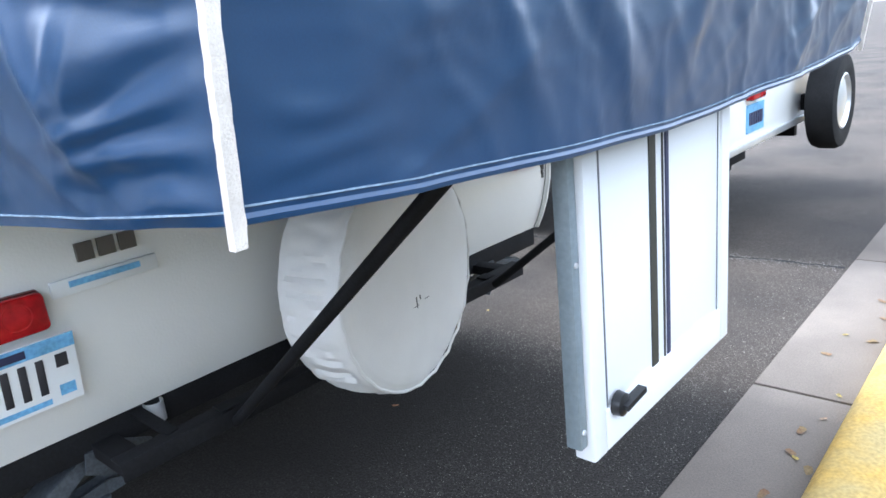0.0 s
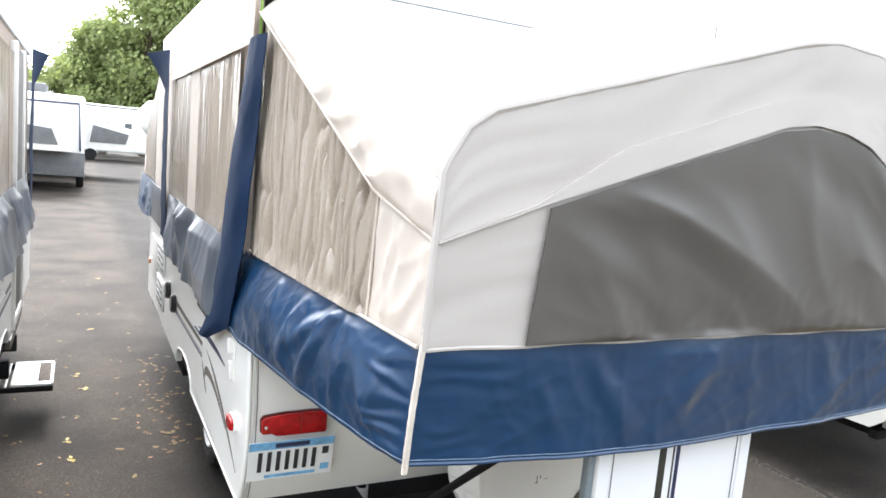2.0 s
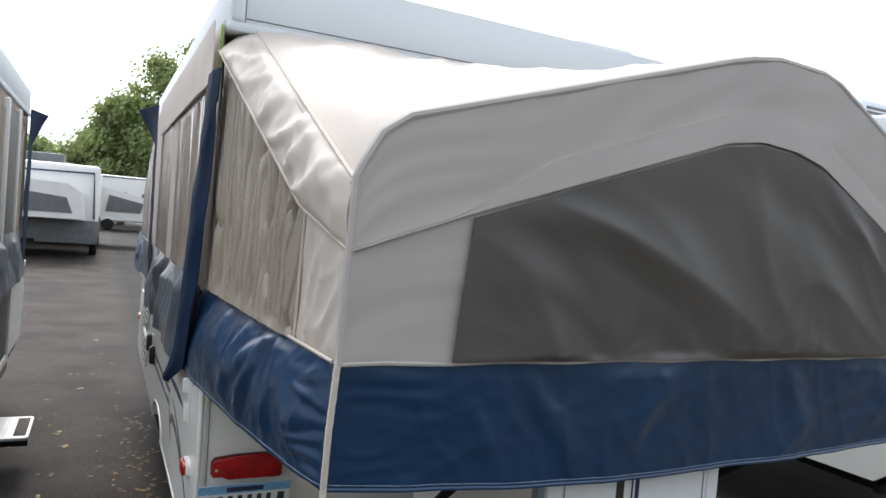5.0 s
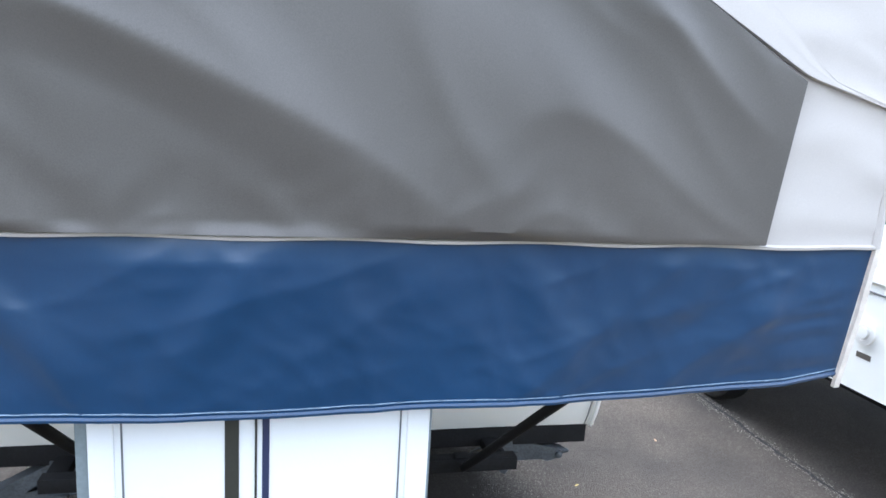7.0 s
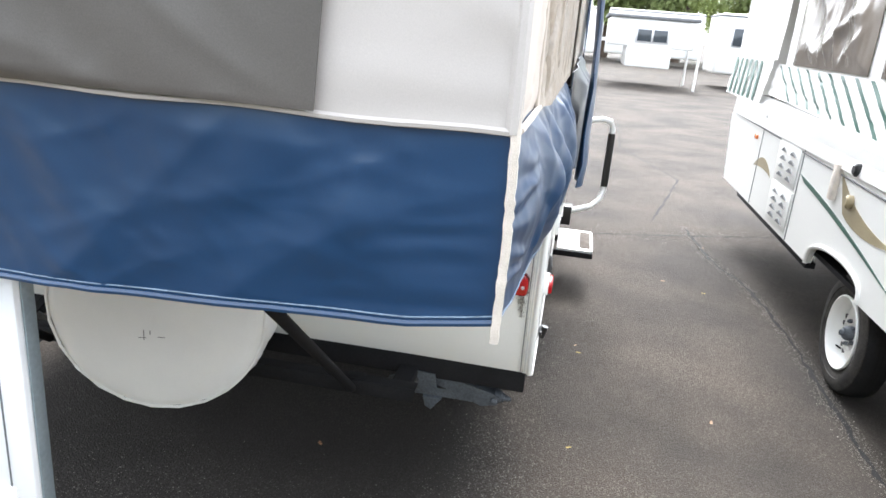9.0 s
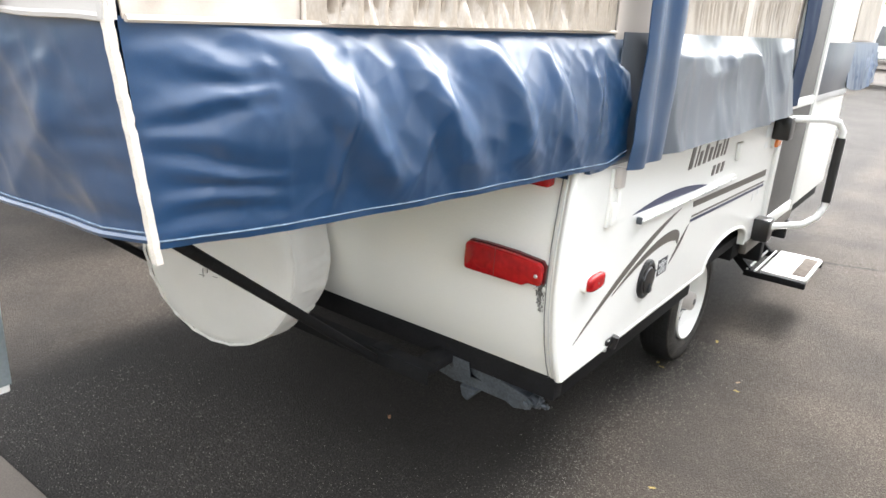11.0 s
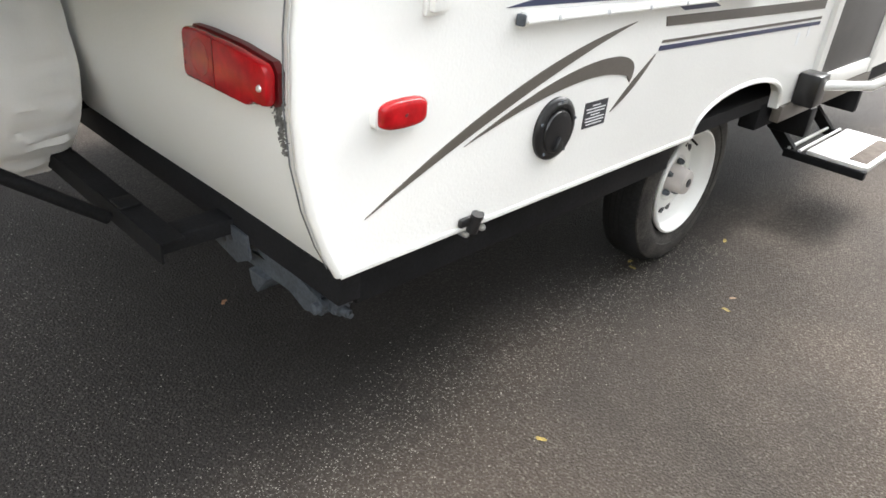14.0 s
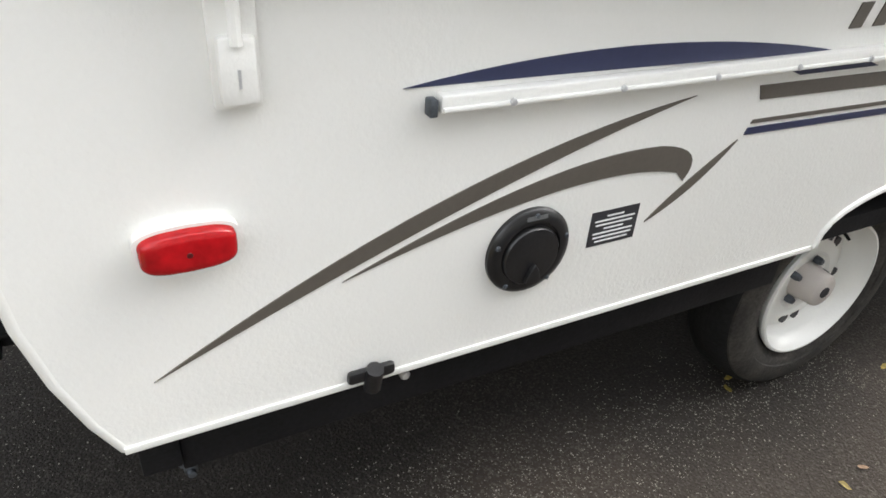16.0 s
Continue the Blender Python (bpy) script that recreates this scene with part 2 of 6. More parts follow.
glow.inputs["Color"].default_value = (0.36, 0.42, 0.14, 1)
both = leafy.nodes.new("ShaderNodeMixShader")
both.inputs[0].default_value = 0.45
leafy.links.new(leafy.nodes["Principled BSDF"].outputs[0], both.inputs[1])
leafy.links.new(glow.outputs[0], both.inputs[2])
leafy.links.new(both.outputs[0], leafy.nodes["Material Output"].inputs["Surface"])
# for the added unseen wall, dark so that it throws little light back
SHADEWALL = material("dark_unseen_wall", (0.045, 0.055, 0.03), 0.9, vary=0.4, scale=3, fine=30, bump=0.8, dist=0.03)
BARK = material("bark", (0.10, 0.075, 0.055), 0.9, vary=0.3, scale=4, fine=30, bump=0.6, dist=0.02)
FARGREY = material("far_grey_panel", (0.13, 0.135, 0.14), 0.6, vary=0.15, bump=0.0)
GLASS = material("dark_glass", (0.05, 0.06, 0.07), 0.08, vary=0.1, bump=0.0)
GREYBLUE = material("slate_vinyl", (0.085, 0.098, 0.12), 0.30, vary=0.12, scale=3, fine=400, bump=0.1, dist=0.0008, spec=0.6)
crinkle(GREYBLUE, 6.0, 0.3, 0.006)
STONE = material("pale_grit", (0.22, 0.205, 0.18), 0.85, vary=0.4, scale=40, bump=0.2)
CRACKFILL = material("dark_crack", (0.007, 0.0065, 0.006), 0.95, vary=0.4, scale=30, bump=0.4)


# ---------------------------------------------------------------- mesh helpers
def finish(bm, name, mat, smooth=True, angle=40):
    me = bpy.data.meshes.new(name)
    bmesh.ops.recalc_face_normals(bm, faces=bm.faces[:])
    bm.to_mesh(me)
    bm.free()
    me.materials.append(mat)
    if smooth:
        for p in me.polygons:
            p.use_smooth = True
        me.set_sharp_from_angle(angle=radians(angle))
    return me


def part(name, bm, mat, parent=None, label="", smooth=True):
    ob = new(name, finish(bm, name, mat, smooth))
    if parent is not None:
        ob.parent = parent
    if label:
        ob["label"] = label
    return ob


def empty(name, label, category, group="", kind=""):
    return tagged(new(name), label, category, group, kind)


def box(x0, x1, y0, y1, z0, z1, bevel=0.0, seg=2, bm=None):
    bm2 = bmesh.new()
    bmesh.ops.create_cube(bm2, size=1.0, matrix=Matrix.Translation(((x0 + x1) / 2, (y0 + y1) / 2, (z0 + z1) / 2))
                          @ Matrix.Diagonal((abs(x1 - x0), abs(y1 - y0), abs(z1 - z0), 1)))
    if bevel:
        bmesh.ops.bevel(bm2, geom=bm2.edges[:], offset=bevel, segments=seg, affect="EDGES", profile=0.5)
    return merge(bm, bm2)


def merge(bm, bm2):
    if bm is None:
        return bm2
    me = bpy.data.meshes.new("tmp")
    bm2.to_mesh(me)
    bm.from_mesh(me)
    bpy.data.meshes.remove(me)
    bm2.free()
    return bm


def extrude(pts, axis, d0, d1, bevel=0.0, bm=None):
    """A flat outline, given in the two other axes in order, as a slab from d0 to d1 along axis."""
    bm2 = bmesh.new()

    def place(p, d):
        return {"x": (d, p[0], p[1]), "y": (p[0], d, p[1]), "z": (p[0], p[1], d)}[axis]
    a = [bm2.verts.new(place(p, d0)) for p in pts]
    b = [bm2.verts.new(place(p, d1)) for p in pts]
    bm2.faces.new(a)
    bm2.faces.new(b[::-1])
    n = len(pts)
    for i in range(n):
        bm2.faces.new((a[i], a[(i + 1) % n], b[(i + 1) % n], b[i]))
    bmesh.ops.recalc_face_normals(bm2, faces=bm2.faces[:])
    if bevel:
        bmesh.ops.bevel(bm2, geom=bm2.edges[:], offset=bevel, segments=2, affect="EDGES", profile=0.5)
    bmesh.ops.triangulate(bm2, faces=[f for f in bm2.faces if len(f.verts) > 4])
    return merge(bm, bm2)


def tube(points, r, n=10, bm=None, caps=True):
    """A round bar along a line of points."""
    bm2 = bmesh.new()
    pts = [Vector(p) for p in points]
    rings = []
    side = None
    for i, p in enumerate(pts):
        t = (pts[min(i + 1, len(pts) - 1)] - pts[max(i - 1, 0)]).normalized()
        if side is None:
            side = t.orthogonal().normalized()
        side = (side - t * side.dot(t)).normalized()
        up = t.cross(side)
        rr = r[i] if isinstance(r, (list, tuple)) else r
        rings.append([bm2.verts.new(p + rr * (math.cos(2 * math.pi * k / n) * side + math.sin(2 * math.pi * k / n) * up)) for k in range(n)])
    for a, b in zip(rings, rings[1:]):
        for k in range(n):
            bm2.faces.new((a[k], a[(k + 1) % n], b[(k + 1) % n], b[k]))
    if caps:
        bm2.faces.new(rings[0][::-1])
        bm2.faces.new(rings[-1])
    return merge(bm, bm2)


def bar(a, b, w, h, bm=None):
    """A square-section bar from a to b."""
    a, b = Vector(a), Vector(b)
    t = (b - a)
    m = Matrix.Translation((a + b) / 2) @ t.to_track_quat("Z", "Y").to_matrix().to_4x4() @ Matrix.Diagonal((w, h, t.length, 1))
    bm2 = bmesh.new()
    bmesh.ops.create_cube(bm2, size=1.0, matrix=m)
    return merge(bm, bm2)


def lathe(profile, n=32, matrix=None, bm=None):
    """Rings of (radius, height) round the local z axis."""
    bm2 = bmesh.new()
    rings = []
    for r, h in profile:
        if r < 1e-5:
            rings.append([bm2.verts.new((0, 0, h))])
        else:
            rings.append([bm2.verts.new((r * math.cos(2 * math.pi * k / n), r * math.sin(2 * math.pi * k / n), h)) for k in range(n)])
    for a, b in zip(rings, rings[1:]):
        for k in range(n):
            va = (a[0],) if len(a) == 1 else (a[k], a[(k + 1) % n])
            vb = (b[0],) if len(b) == 1 else (b[(k + 1) % n], b[k])
            if len(va) + len(vb) >= 3:
                bm2.faces.new((*va, *vb))
    if matrix is not None:
        bmesh.ops.transform(bm2, matrix=matrix, verts=bm2.verts[:])
    return merge(bm, bm2)


def sheet(f, nu, nv, wrinkle=None, thick=0.003):
    """A cloth skin: f(u, v) gives its place; wrinkle(u, v) how far it stands out along its normal."""
    grid = [[Vector(f(i / nu, j / nv)) for j in range(nv + 1)] for i in range(nu + 1)]
    normal = [[None] * (nv + 1) for _ in range(nu + 1)]
    for i in range(nu + 1):
        for j in range(nv + 1):
            du = grid[min(i + 1, nu)][j] - grid[max(i - 1, 0)][j]
            dv = grid[i][min(j + 1, nv)] - grid[i][max(j - 1, 0)]
            c = du.cross(dv)
            normal[i][j] = c.normalized() if c.length > 1e-9 else Vector((0, 0, 1))
    bm = bmesh.new()
    front, back = [], []
    for i in range(nu + 1):
        fr, bk = [], []
        for j in range(nv + 1):
            d = wrinkle(i / nu, j / nv) if wrinkle else 0.0
            p = grid[i][j] + normal[i][j] * d
            fr.append(bm.verts.new(p))
            bk.append(bm.verts.new(p - normal[i][j] * thick))
        front.append(fr)
        back.append(bk)
    for i in range(nu):
        for j in range(nv):
            bm.faces.new((front[i][j], front[i + 1][j], front[i + 1][j + 1], front[i][j + 1]))
            bm.faces.new((back[i][j], back[i][j + 1], back[i + 1][j + 1], back[i + 1][j]))
    for i in range(nu):
        bm.faces.new((front[i][0], back[i][0], back[i + 1][0], front[i + 1][0]))
        bm.faces.new((front[i][nv], front[i + 1][nv], back[i + 1][nv], back[i][nv]))
    for j in range(nv):
        bm.faces.new((front[0][j], front[0][j + 1], back[0][j + 1], back[0][j]))
        bm.faces.new((front[nu][j], back[nu][j], back[nu][j + 1], front[nu][j + 1]))
    return bm


def folds(su, sv, amp, seed, slant=0.0, sharp=0.55, fine=0.25):
    """Creases that run slantwise over a cloth, su and sv their counts along it."""
    def f(u, v):
        p = Vector((u * su + v * slant * su, v * sv, seed * 7.3))
        a = noise.noise(p)
        b = noise.noise(Vector((u * su * 2.7 + v * slant * su * 2.2, v * sv * 2.1, seed * 3.1 + 5)))
        ridge = (1 - abs(a) * 2) * sharp + a * (1 - sharp)
        return amp * (ridge + fine * b)
    return f


def creases(length, height, seed, layers):
    """Cloth creases in metres: each layer has a direction in degrees, spacing across and along, height and sharpness."""
    def f(u, v):
        x, y, d = u * length, v * height, 0.0
        for k, (angle, across, along, amp, power) in enumerate(layers):
            c, s = math.cos(radians(angle)), math.sin(radians(angle))
            a, b = x * c + y * s, -x * s + y * c
            w = 0.35 * noise.noise(Vector((a / along * 1.7, b / across * 0.5, seed + 40)))
            n = noise.noise(Vector((a / along, b / across + w, seed * 5.1 + k * 9.7)))
            d += amp * max(0.0, 1 - abs(n) * 2.2) ** power
        return d
    return f


def tension(length, height, pulls, crisp=True):
    """Straight pulled folds in metres: each has its start (x, z), direction in degrees, length, width and height."""
    pulls = [(x, z, math.cos(radians(a)), math.sin(radians(a)), n, w, h) for x, z, a, n, w, h in pulls]

    def f(u, v):
        x, z, d = u * length, v * height, 0.0
        wob = 0.012 * noise.noise(Vector((x * 5, z * 5, 3)))
        for x0, z0, c, s, n, w, h in pulls:
            a = (x - x0) * c + (z - z0) * s
            if a <= 0 or a >= n:
                continue
            b = abs(-(x - x0) * s + (z - z0) * c + wob)
            t = a / n
            ww = w * (0.6 + 0.4 * t)
            if b < ww:
                q = 1 - b / ww
                d += h * min(1.0, 3 * t, 2.0 * (1 - t)) * (q ** 1.6 if crisp else q * q * (3 - 2 * q))
        return d
    return f


def fans(length, height, seed, count, lean_to, amp):
    """Groups of pulled folds that spread downwards from points along the top."""
    rng = random.Random(seed)
    out = []
    for k in range(count):
        x = length * (k + rng.uniform(0.1, 0.9)) / count
        for i in range(rng.randint(1, 3)):
            a = -90 + lean_to + rng.uniform(-32, 32)
            out.append((x, height * rng.uniform(0.85, 1.02), a, height * rng.uniform(0.9, 1.7), rng.uniform(0.030, 0.060), amp * rng.uniform(0.5, 1.2)))
    for k in range(count * 2):
        out.append((length * rng.random(), height * rng.uniform(0.2, 0.9), rng.uniform(-150, -20), height * rng.uniform(0.2, 0.5), rng.uniform(0.015, 0.035), amp * rng.uniform(0.12, 0.35)))
    return out


def lerp(a, b, t):
    return a + (b - a) * t


def line(pts, x):
    """Height of a broken line over x."""
    for (x0, z0), (x1, z1) in zip(pts, pts[1:]):
        if x <= x1:
            return lerp(z0, z1, (x - x0) / (x1 - x0))
    return pts[-1][1]


def bez(p0, p1, p2, n):
    """A quadratic curve in the plane."""
    return [tuple(lerp(lerp(a, b, i / n), lerp(b, c, i / n), i / n) for a, b, c in zip(p0, p1, p2)) for i in range(n + 1)]


# ---------------------------------------------------------------- ground
def ground():
    bm = bmesh.new()
    bmesh.ops.create_grid(bm, x_segments=40, y_segments=40, size=600, matrix=Matrix.Translation((0, 300, 0)))
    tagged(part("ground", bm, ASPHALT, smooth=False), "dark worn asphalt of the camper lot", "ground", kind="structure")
    KERB = -0.84
    gut = empty("gutter", "pale concrete gutter strip with joints beside the asphalt", "gutter", kind="structure")
    x = -30.82
    k = 0
    while x < 30:
        w = 1.52
        bm = box(x + 0.006, x + w - 0.006, KERB - 0.31, KERB, -0.05, 0.012, 0.005)
        part("slab", bm, CONCRETE, gut)
        x += w
        k += 1
    kerb = empty("kerb", "yellow painted concrete kerb with worn paint", "kerb", kind="structure")
    x = -30.4
    while x < 30:
        prof = [(KERB - 0.313, -0.05)] + [(KERB - 0.318, 0.03), (KERB - 0.335, 0.10), (KERB - 0.355, 0.125), (KERB - 0.39, 0.135), (KERB - 0.48, 0.135), (KERB - 0.50, 0.12), (KERB - 0.50, -0.05)]
        part("kerb_block", extrude(prof, "x", x + 0.004, x + 3.036), YELLOW, kerb)
        x += 3.04
    bm = box(-60, 60, -30, KERB - 0.505, -0.06, 0.10)
    tagged(part("verge", bm, SOIL), "dull bare earth verge behind the kerb", "ground", kind="structure")


ground()


def shade_wall():
    """A plain unseen wall added behind the camera to darken reflections and southern light."""
    w = empty("unseen_wall_south", "plain dark unseen wall added to cut the southern sky light", "wall", kind="structure")
    for k in range(14):
        part("shade_panel", box(-35 + 5 * k + 0.01, -30 + 5 * k - 0.01, -9.1, -9.0, 0.0, 3.0, 0.01), SHADEWALL, w)


shade_wall()


# ---------------------------------------------------------------- campers
TOP = 1.125          # top edge of the hard body
SILL = 0.51          # lower edge of the white skin
REAR = [(0.0, SILL), (-0.025, 0.56), (-0.05, 0.63), (-0.068, 0.71), (-0.076, 0.80), (-0.074, 0.90), (-0.06, 1.02), (-0.04, TOP)]
LENGTH = 3.75
WHEEL_Y, WHEEL_R = 1.445, 0.285
ARCH_Y = 1.50
XL, XR = -1.06, 1.08


def rear_y(z):
    return line([(zz, yy) for yy, zz in REAR], z)


def side_outline():
    arch = []
    for k in range(13):
        a = math.pi * k / 12
        arch.append((ARCH_Y + 0.30 * math.cos(a), SILL - 0.02 * (a < 0.1) + 0.105 * math.sin(a) ** 0.8))
    return [(y, z) for y, z in REAR] + [(LENGTH, TOP), (LENGTH + 0.04, 0.85), (LENGTH, SILL)] + arch


def wheel(parent, x, y, out, R=WHEEL_R, hub=True):
    """A white steel wheel with a deep dish; out: +1 or -1, the way its face looks."""
    m = Matrix.Translation((x, y, R)) @ Matrix.Rotation(out * math.pi / 2, 4, "Y")
    w = new("wheel")
    w.parent = parent
    prof = [(R * 0.60, -0.125), (R * 0.80, -0.132), (R * 0.93, -0.124), (R * 0.985, -0.112), (R, -0.095), (R, -0.045), (R * 0.985, -0.022), (R * 0.955, -0.008), (R * 0.94, -0.004),
            (R * 0.935, 0.000), (R * 0.88, 0.006), (R * 0.80, 0.010), (R * 0.75, 0.010), (R * 0.745, 0.006), (R * 0.69, 0.006), (R * 0.66, 0.0), (R * 0.62, -0.006), (R * 0.60, -0.02), (R * 0.60, -0.125)]
    tyre = part("tyre", lathe(prof[:9], 64, m), RUBBER, w)
    part("sidewall", lathe(prof[8:], 64, m), SIDEWALL, tyre, "dusty grey sidewall")
    for h in (-0.052, -0.070, -0.088):
        part("tread_groove", lathe([(R * 1.0015, h - 0.002), (R * 1.0015, h + 0.002)], 48, m), BLACK, tyre)
    r = R * 0.615
    prof = [(r * 0.97, -0.010), (r, 0.003), (r * 0.985, 0.009), (r * 0.955, 0.010), (r * 0.94, 0.003), (r * 0.915, -0.012), (r * 0.875, -0.018), (r * 0.845, -0.030), (r * 0.825, -0.052),
            (r * 0.80, -0.058), (r * 0.72, -0.052), (r * 0.55, -0.040), (r * 0.44, -0.038), (r * 0.40, -0.044), (r * 0.0, -0.044), (0, -0.06), (r * 0.8, -0.075), (r * 0.95, -0.085)]
    part("rim", lathe(prof, 64, m), WHITE, w)
    if not hub:
        part("hub_nut", lathe([(0.036, -0.045), (0.034, -0.016), (0.026, -0.006), (0.018, -0.004), (0.012, 0.010), (0.0, 0.010)], 16, m), GREYSTEEL, w)
    else:
        cap = part("hub_cap", lathe([(0.050, -0.046), (0.048, -0.034), (0.043, -0.028), (0.041, 0.004), (0.038, 0.011), (0.030, 0.0145), (0.0, 0.0145)], 28, m), GREIGE, w, "cream hub cap")
        part("cap_plug", lathe([(0.014, 0.0135), (0.014, 0.0165), (0.0, 0.0165)], 14, m), INK, cap)
    for k in range(5):
        for d in (-0.17, 0.17):
            a = 2 * math.pi * (k + 0.05) / 5 + d
            mm = m @ Matrix.Translation((r * 0.635 * math.cos(a), r * 0.635 * math.sin(a), -0.047)) @ Matrix.Rotation(a, 4, "Z") @ Matrix.Diagonal((1.0, 0.8, 1, 1))
            part("rim_hole", lathe([(0.0150, -0.004), (0.0150, 0.0035), (0.0, 0.0030)], 14, mm), INK, w)
    for k in range(5):
        a = 2 * math.pi * (k + 0.35) / 5
        mm = m @ Matrix.Translation((0.057 * math.cos(a), 0.057 * math.sin(a), -0.040))
        part("wheel_nut", lathe([(0.0105, 0), (0.0105, 0.010), (0.007, 0.019), (0, 0.020)], 6, mm), GREYSTEEL, w)
    m2 = m @ Matrix.Translation((r * 0.80 * math.cos(2.5), r * 0.80 * math.sin(2.5), -0.05)) @ Matrix.Rotation(0.5, 4, "Y")
    part("valve_stem", lathe([(0.004, 0), (0.004, 0.022), (0.003, 0.03), (0, 0.03)], 8, m2), RUBBER, w)
    return w


def hard_body(c, skin=WHITE):
    for x0, x1 in ((XL, XL + 0.03), (XR - 0.03, XR)):
        part("side_wall", extrude(side_outline(), "x", x0, x1), skin, c)

    def rear(u, v):
        z = lerp(SILL, TOP, v)
        return (lerp(XL + 0.031, XR - 0.031, u), rear_y(z) + 0.006, z)
    part("rear_wall", sheet(rear, 30, 24, folds(3, 2, 0.002, 3), 0.02), skin, c)
    part("front_wall", box(XL + 0.03, XR - 0.03, LENGTH - 0.03, LENGTH, SILL, TOP), skin, c)
    part("deck", box(XL + 0.03, XR - 0.03, 0.0, LENGTH - 0.03, TOP - 0.03, TOP), BLACK, c)
    part("floor_pan", box(XL + 0.031, XR - 0.031, 0.02, LENGTH - 0.031, SILL - 0.02, SILL + 0.02), BLACK, c)
    for s, x in ((-1, XL), (1, XR)):
        pts = [(x + s * 0.001, y - 0.006, z) for y, z in REAR]
        part("corner_trim", tube([(x - s * 0.009, y + 0.004, z) for y, z in REAR], 0.010, 10), skin, c)
        for off in (0.024, 0.036):
            part("trim_groove", tube([(x - s * off, y - 0.0005, z) for y, z in REAR], 0.0013, 6), FARGREY if off > 0.03 else ALU, c)
        part("sill_trim", box(x - s * 0.012, x + s * 0.003, 0.0, ARCH_Y - 0.31, SILL - 0.004, SILL + 0.007, 0.0015), skin, c)
        part("frame_rail", box(x - s * 0.03, x - s * 0.09, 0.06, WHEEL_Y - 0.28, SILL - 0.095, SILL - 0.006, 0.004), BLACK, c)
        part("frame_rail", box(x - s * 0.03, x - s * 0.09, WHEEL_Y + 0.30, LENGTH, SILL - 0.095, SILL - 0.006, 0.004), BLACK, c)
        part("wheel_well", box(min(x - s * 0.26, x - s * 0.32), max(x - s * 0.26, x - s * 0.32), WHEEL_Y - 0.36, WHEEL_Y + 0.40, SILL - 0.12, SILL + 0.20), BLACK, c)
        part("wheel_well", box(min(x - s * 0.032, x - s * 0.32), max(x - s * 0.032, x - s * 0.32), WHEEL_Y - 0.36, WHEEL_Y + 0.40, SILL + 0.20, SILL + 0.22), BLACK, c)
        arch = [(ARCH_Y + 0.303 * math.cos(math.pi * k / 16), SILL + 0.108 * math.sin(math.pi * k / 16) ** 0.8) for k in range(17)]
        part("arch_trim", tube([(x - s * 0.002, y, z) for y, z in arch], 0.008, 8), skin, c)
        part("top_rail", box(x - s * 0.02, x + s * 0.010, 0.0, LENGTH, TOP - 0.035, TOP + 0.012, 0.006), ALU, c)
    part("rear_skirt", box(XL + 0.02, XR - 0.02, 0.012, 0.06, SILL - 0.075, SILL - 0.004, 0.003), BLACK, c)
    wheel(c, XR - 0.090, WHEEL_Y, 1)
    wheel(c, XL + 0.14, WHEEL_Y, -1)
    part("axle", bar((XL + 0.2, WHEEL_Y, WHEEL_R), (XR - 0.2, WHEEL_Y, WHEEL_R), 0.05, 0.05), BLACK, c)


def tail_light(c, x, z0, s):
    """A red lamp on the rear, its outer end lower by a step; s: the side of the camper."""
    y = rear_y(z0) - 0.002

    def outline(g):
        pts = [(-0.112 - g, -0.040 - g), (0.062, -0.040 - g), (0.070, -0.036 - g), (0.078, -0.030 - g), (0.110 + g, -0.030 - g), (0.116 + g, -0.024), (0.117 + g, 0.018),
               (0.106 + g, 0.030 + g), (0.030, 0.038 + g), (-0.060, 0.040 + g), (-0.110 - g, 0.038 + g), (-0.117 - g, 0.030), (-0.118 - g, -0.032)]
        return [(x + s * a, z0 + b) for a, b in pts]
    l = part("tail_light", extrude(outline(0.0015), "y", y - 0.004, y + 0.03), GRIMERED, c)
    lens = part("lens", extrude(outline(0.0), "y", y - 0.024, y - 0.005, 0.006), REDLENS, l, "red moulded lens")
    m = Matrix.Translation((x - s * 0.062, y - 0.023, z0 + 0.002)) @ Matrix.Rotation(math.pi / 2, 4, "X")
    part("reflector_ring", lathe([(0.029, 0.0), (0.028, 0.0014), (0.026, 0.0014), (0.025, 0.0009), (0.0, 0.0010)], 32, m), REDLENS, lens)
    part("lens_seam", box(min(x - s * 0.022, x - s * 0.0205), max(x - s * 0.022, x - s * 0.0205), y - 0.0247, y - 0.020, z0 - 0.036, z0 + 0.037), GRIMERED, lens)
    part("lens_screw", lathe([(0.0055, 0), (0.004, 0.003), (0, 0.003)], 10, Matrix.Translation((x + s * 0.102, y - 0.024, z0 - 0.004)) @ Matrix.Rotation(math.pi / 2, 4, "X")), ALU, l)


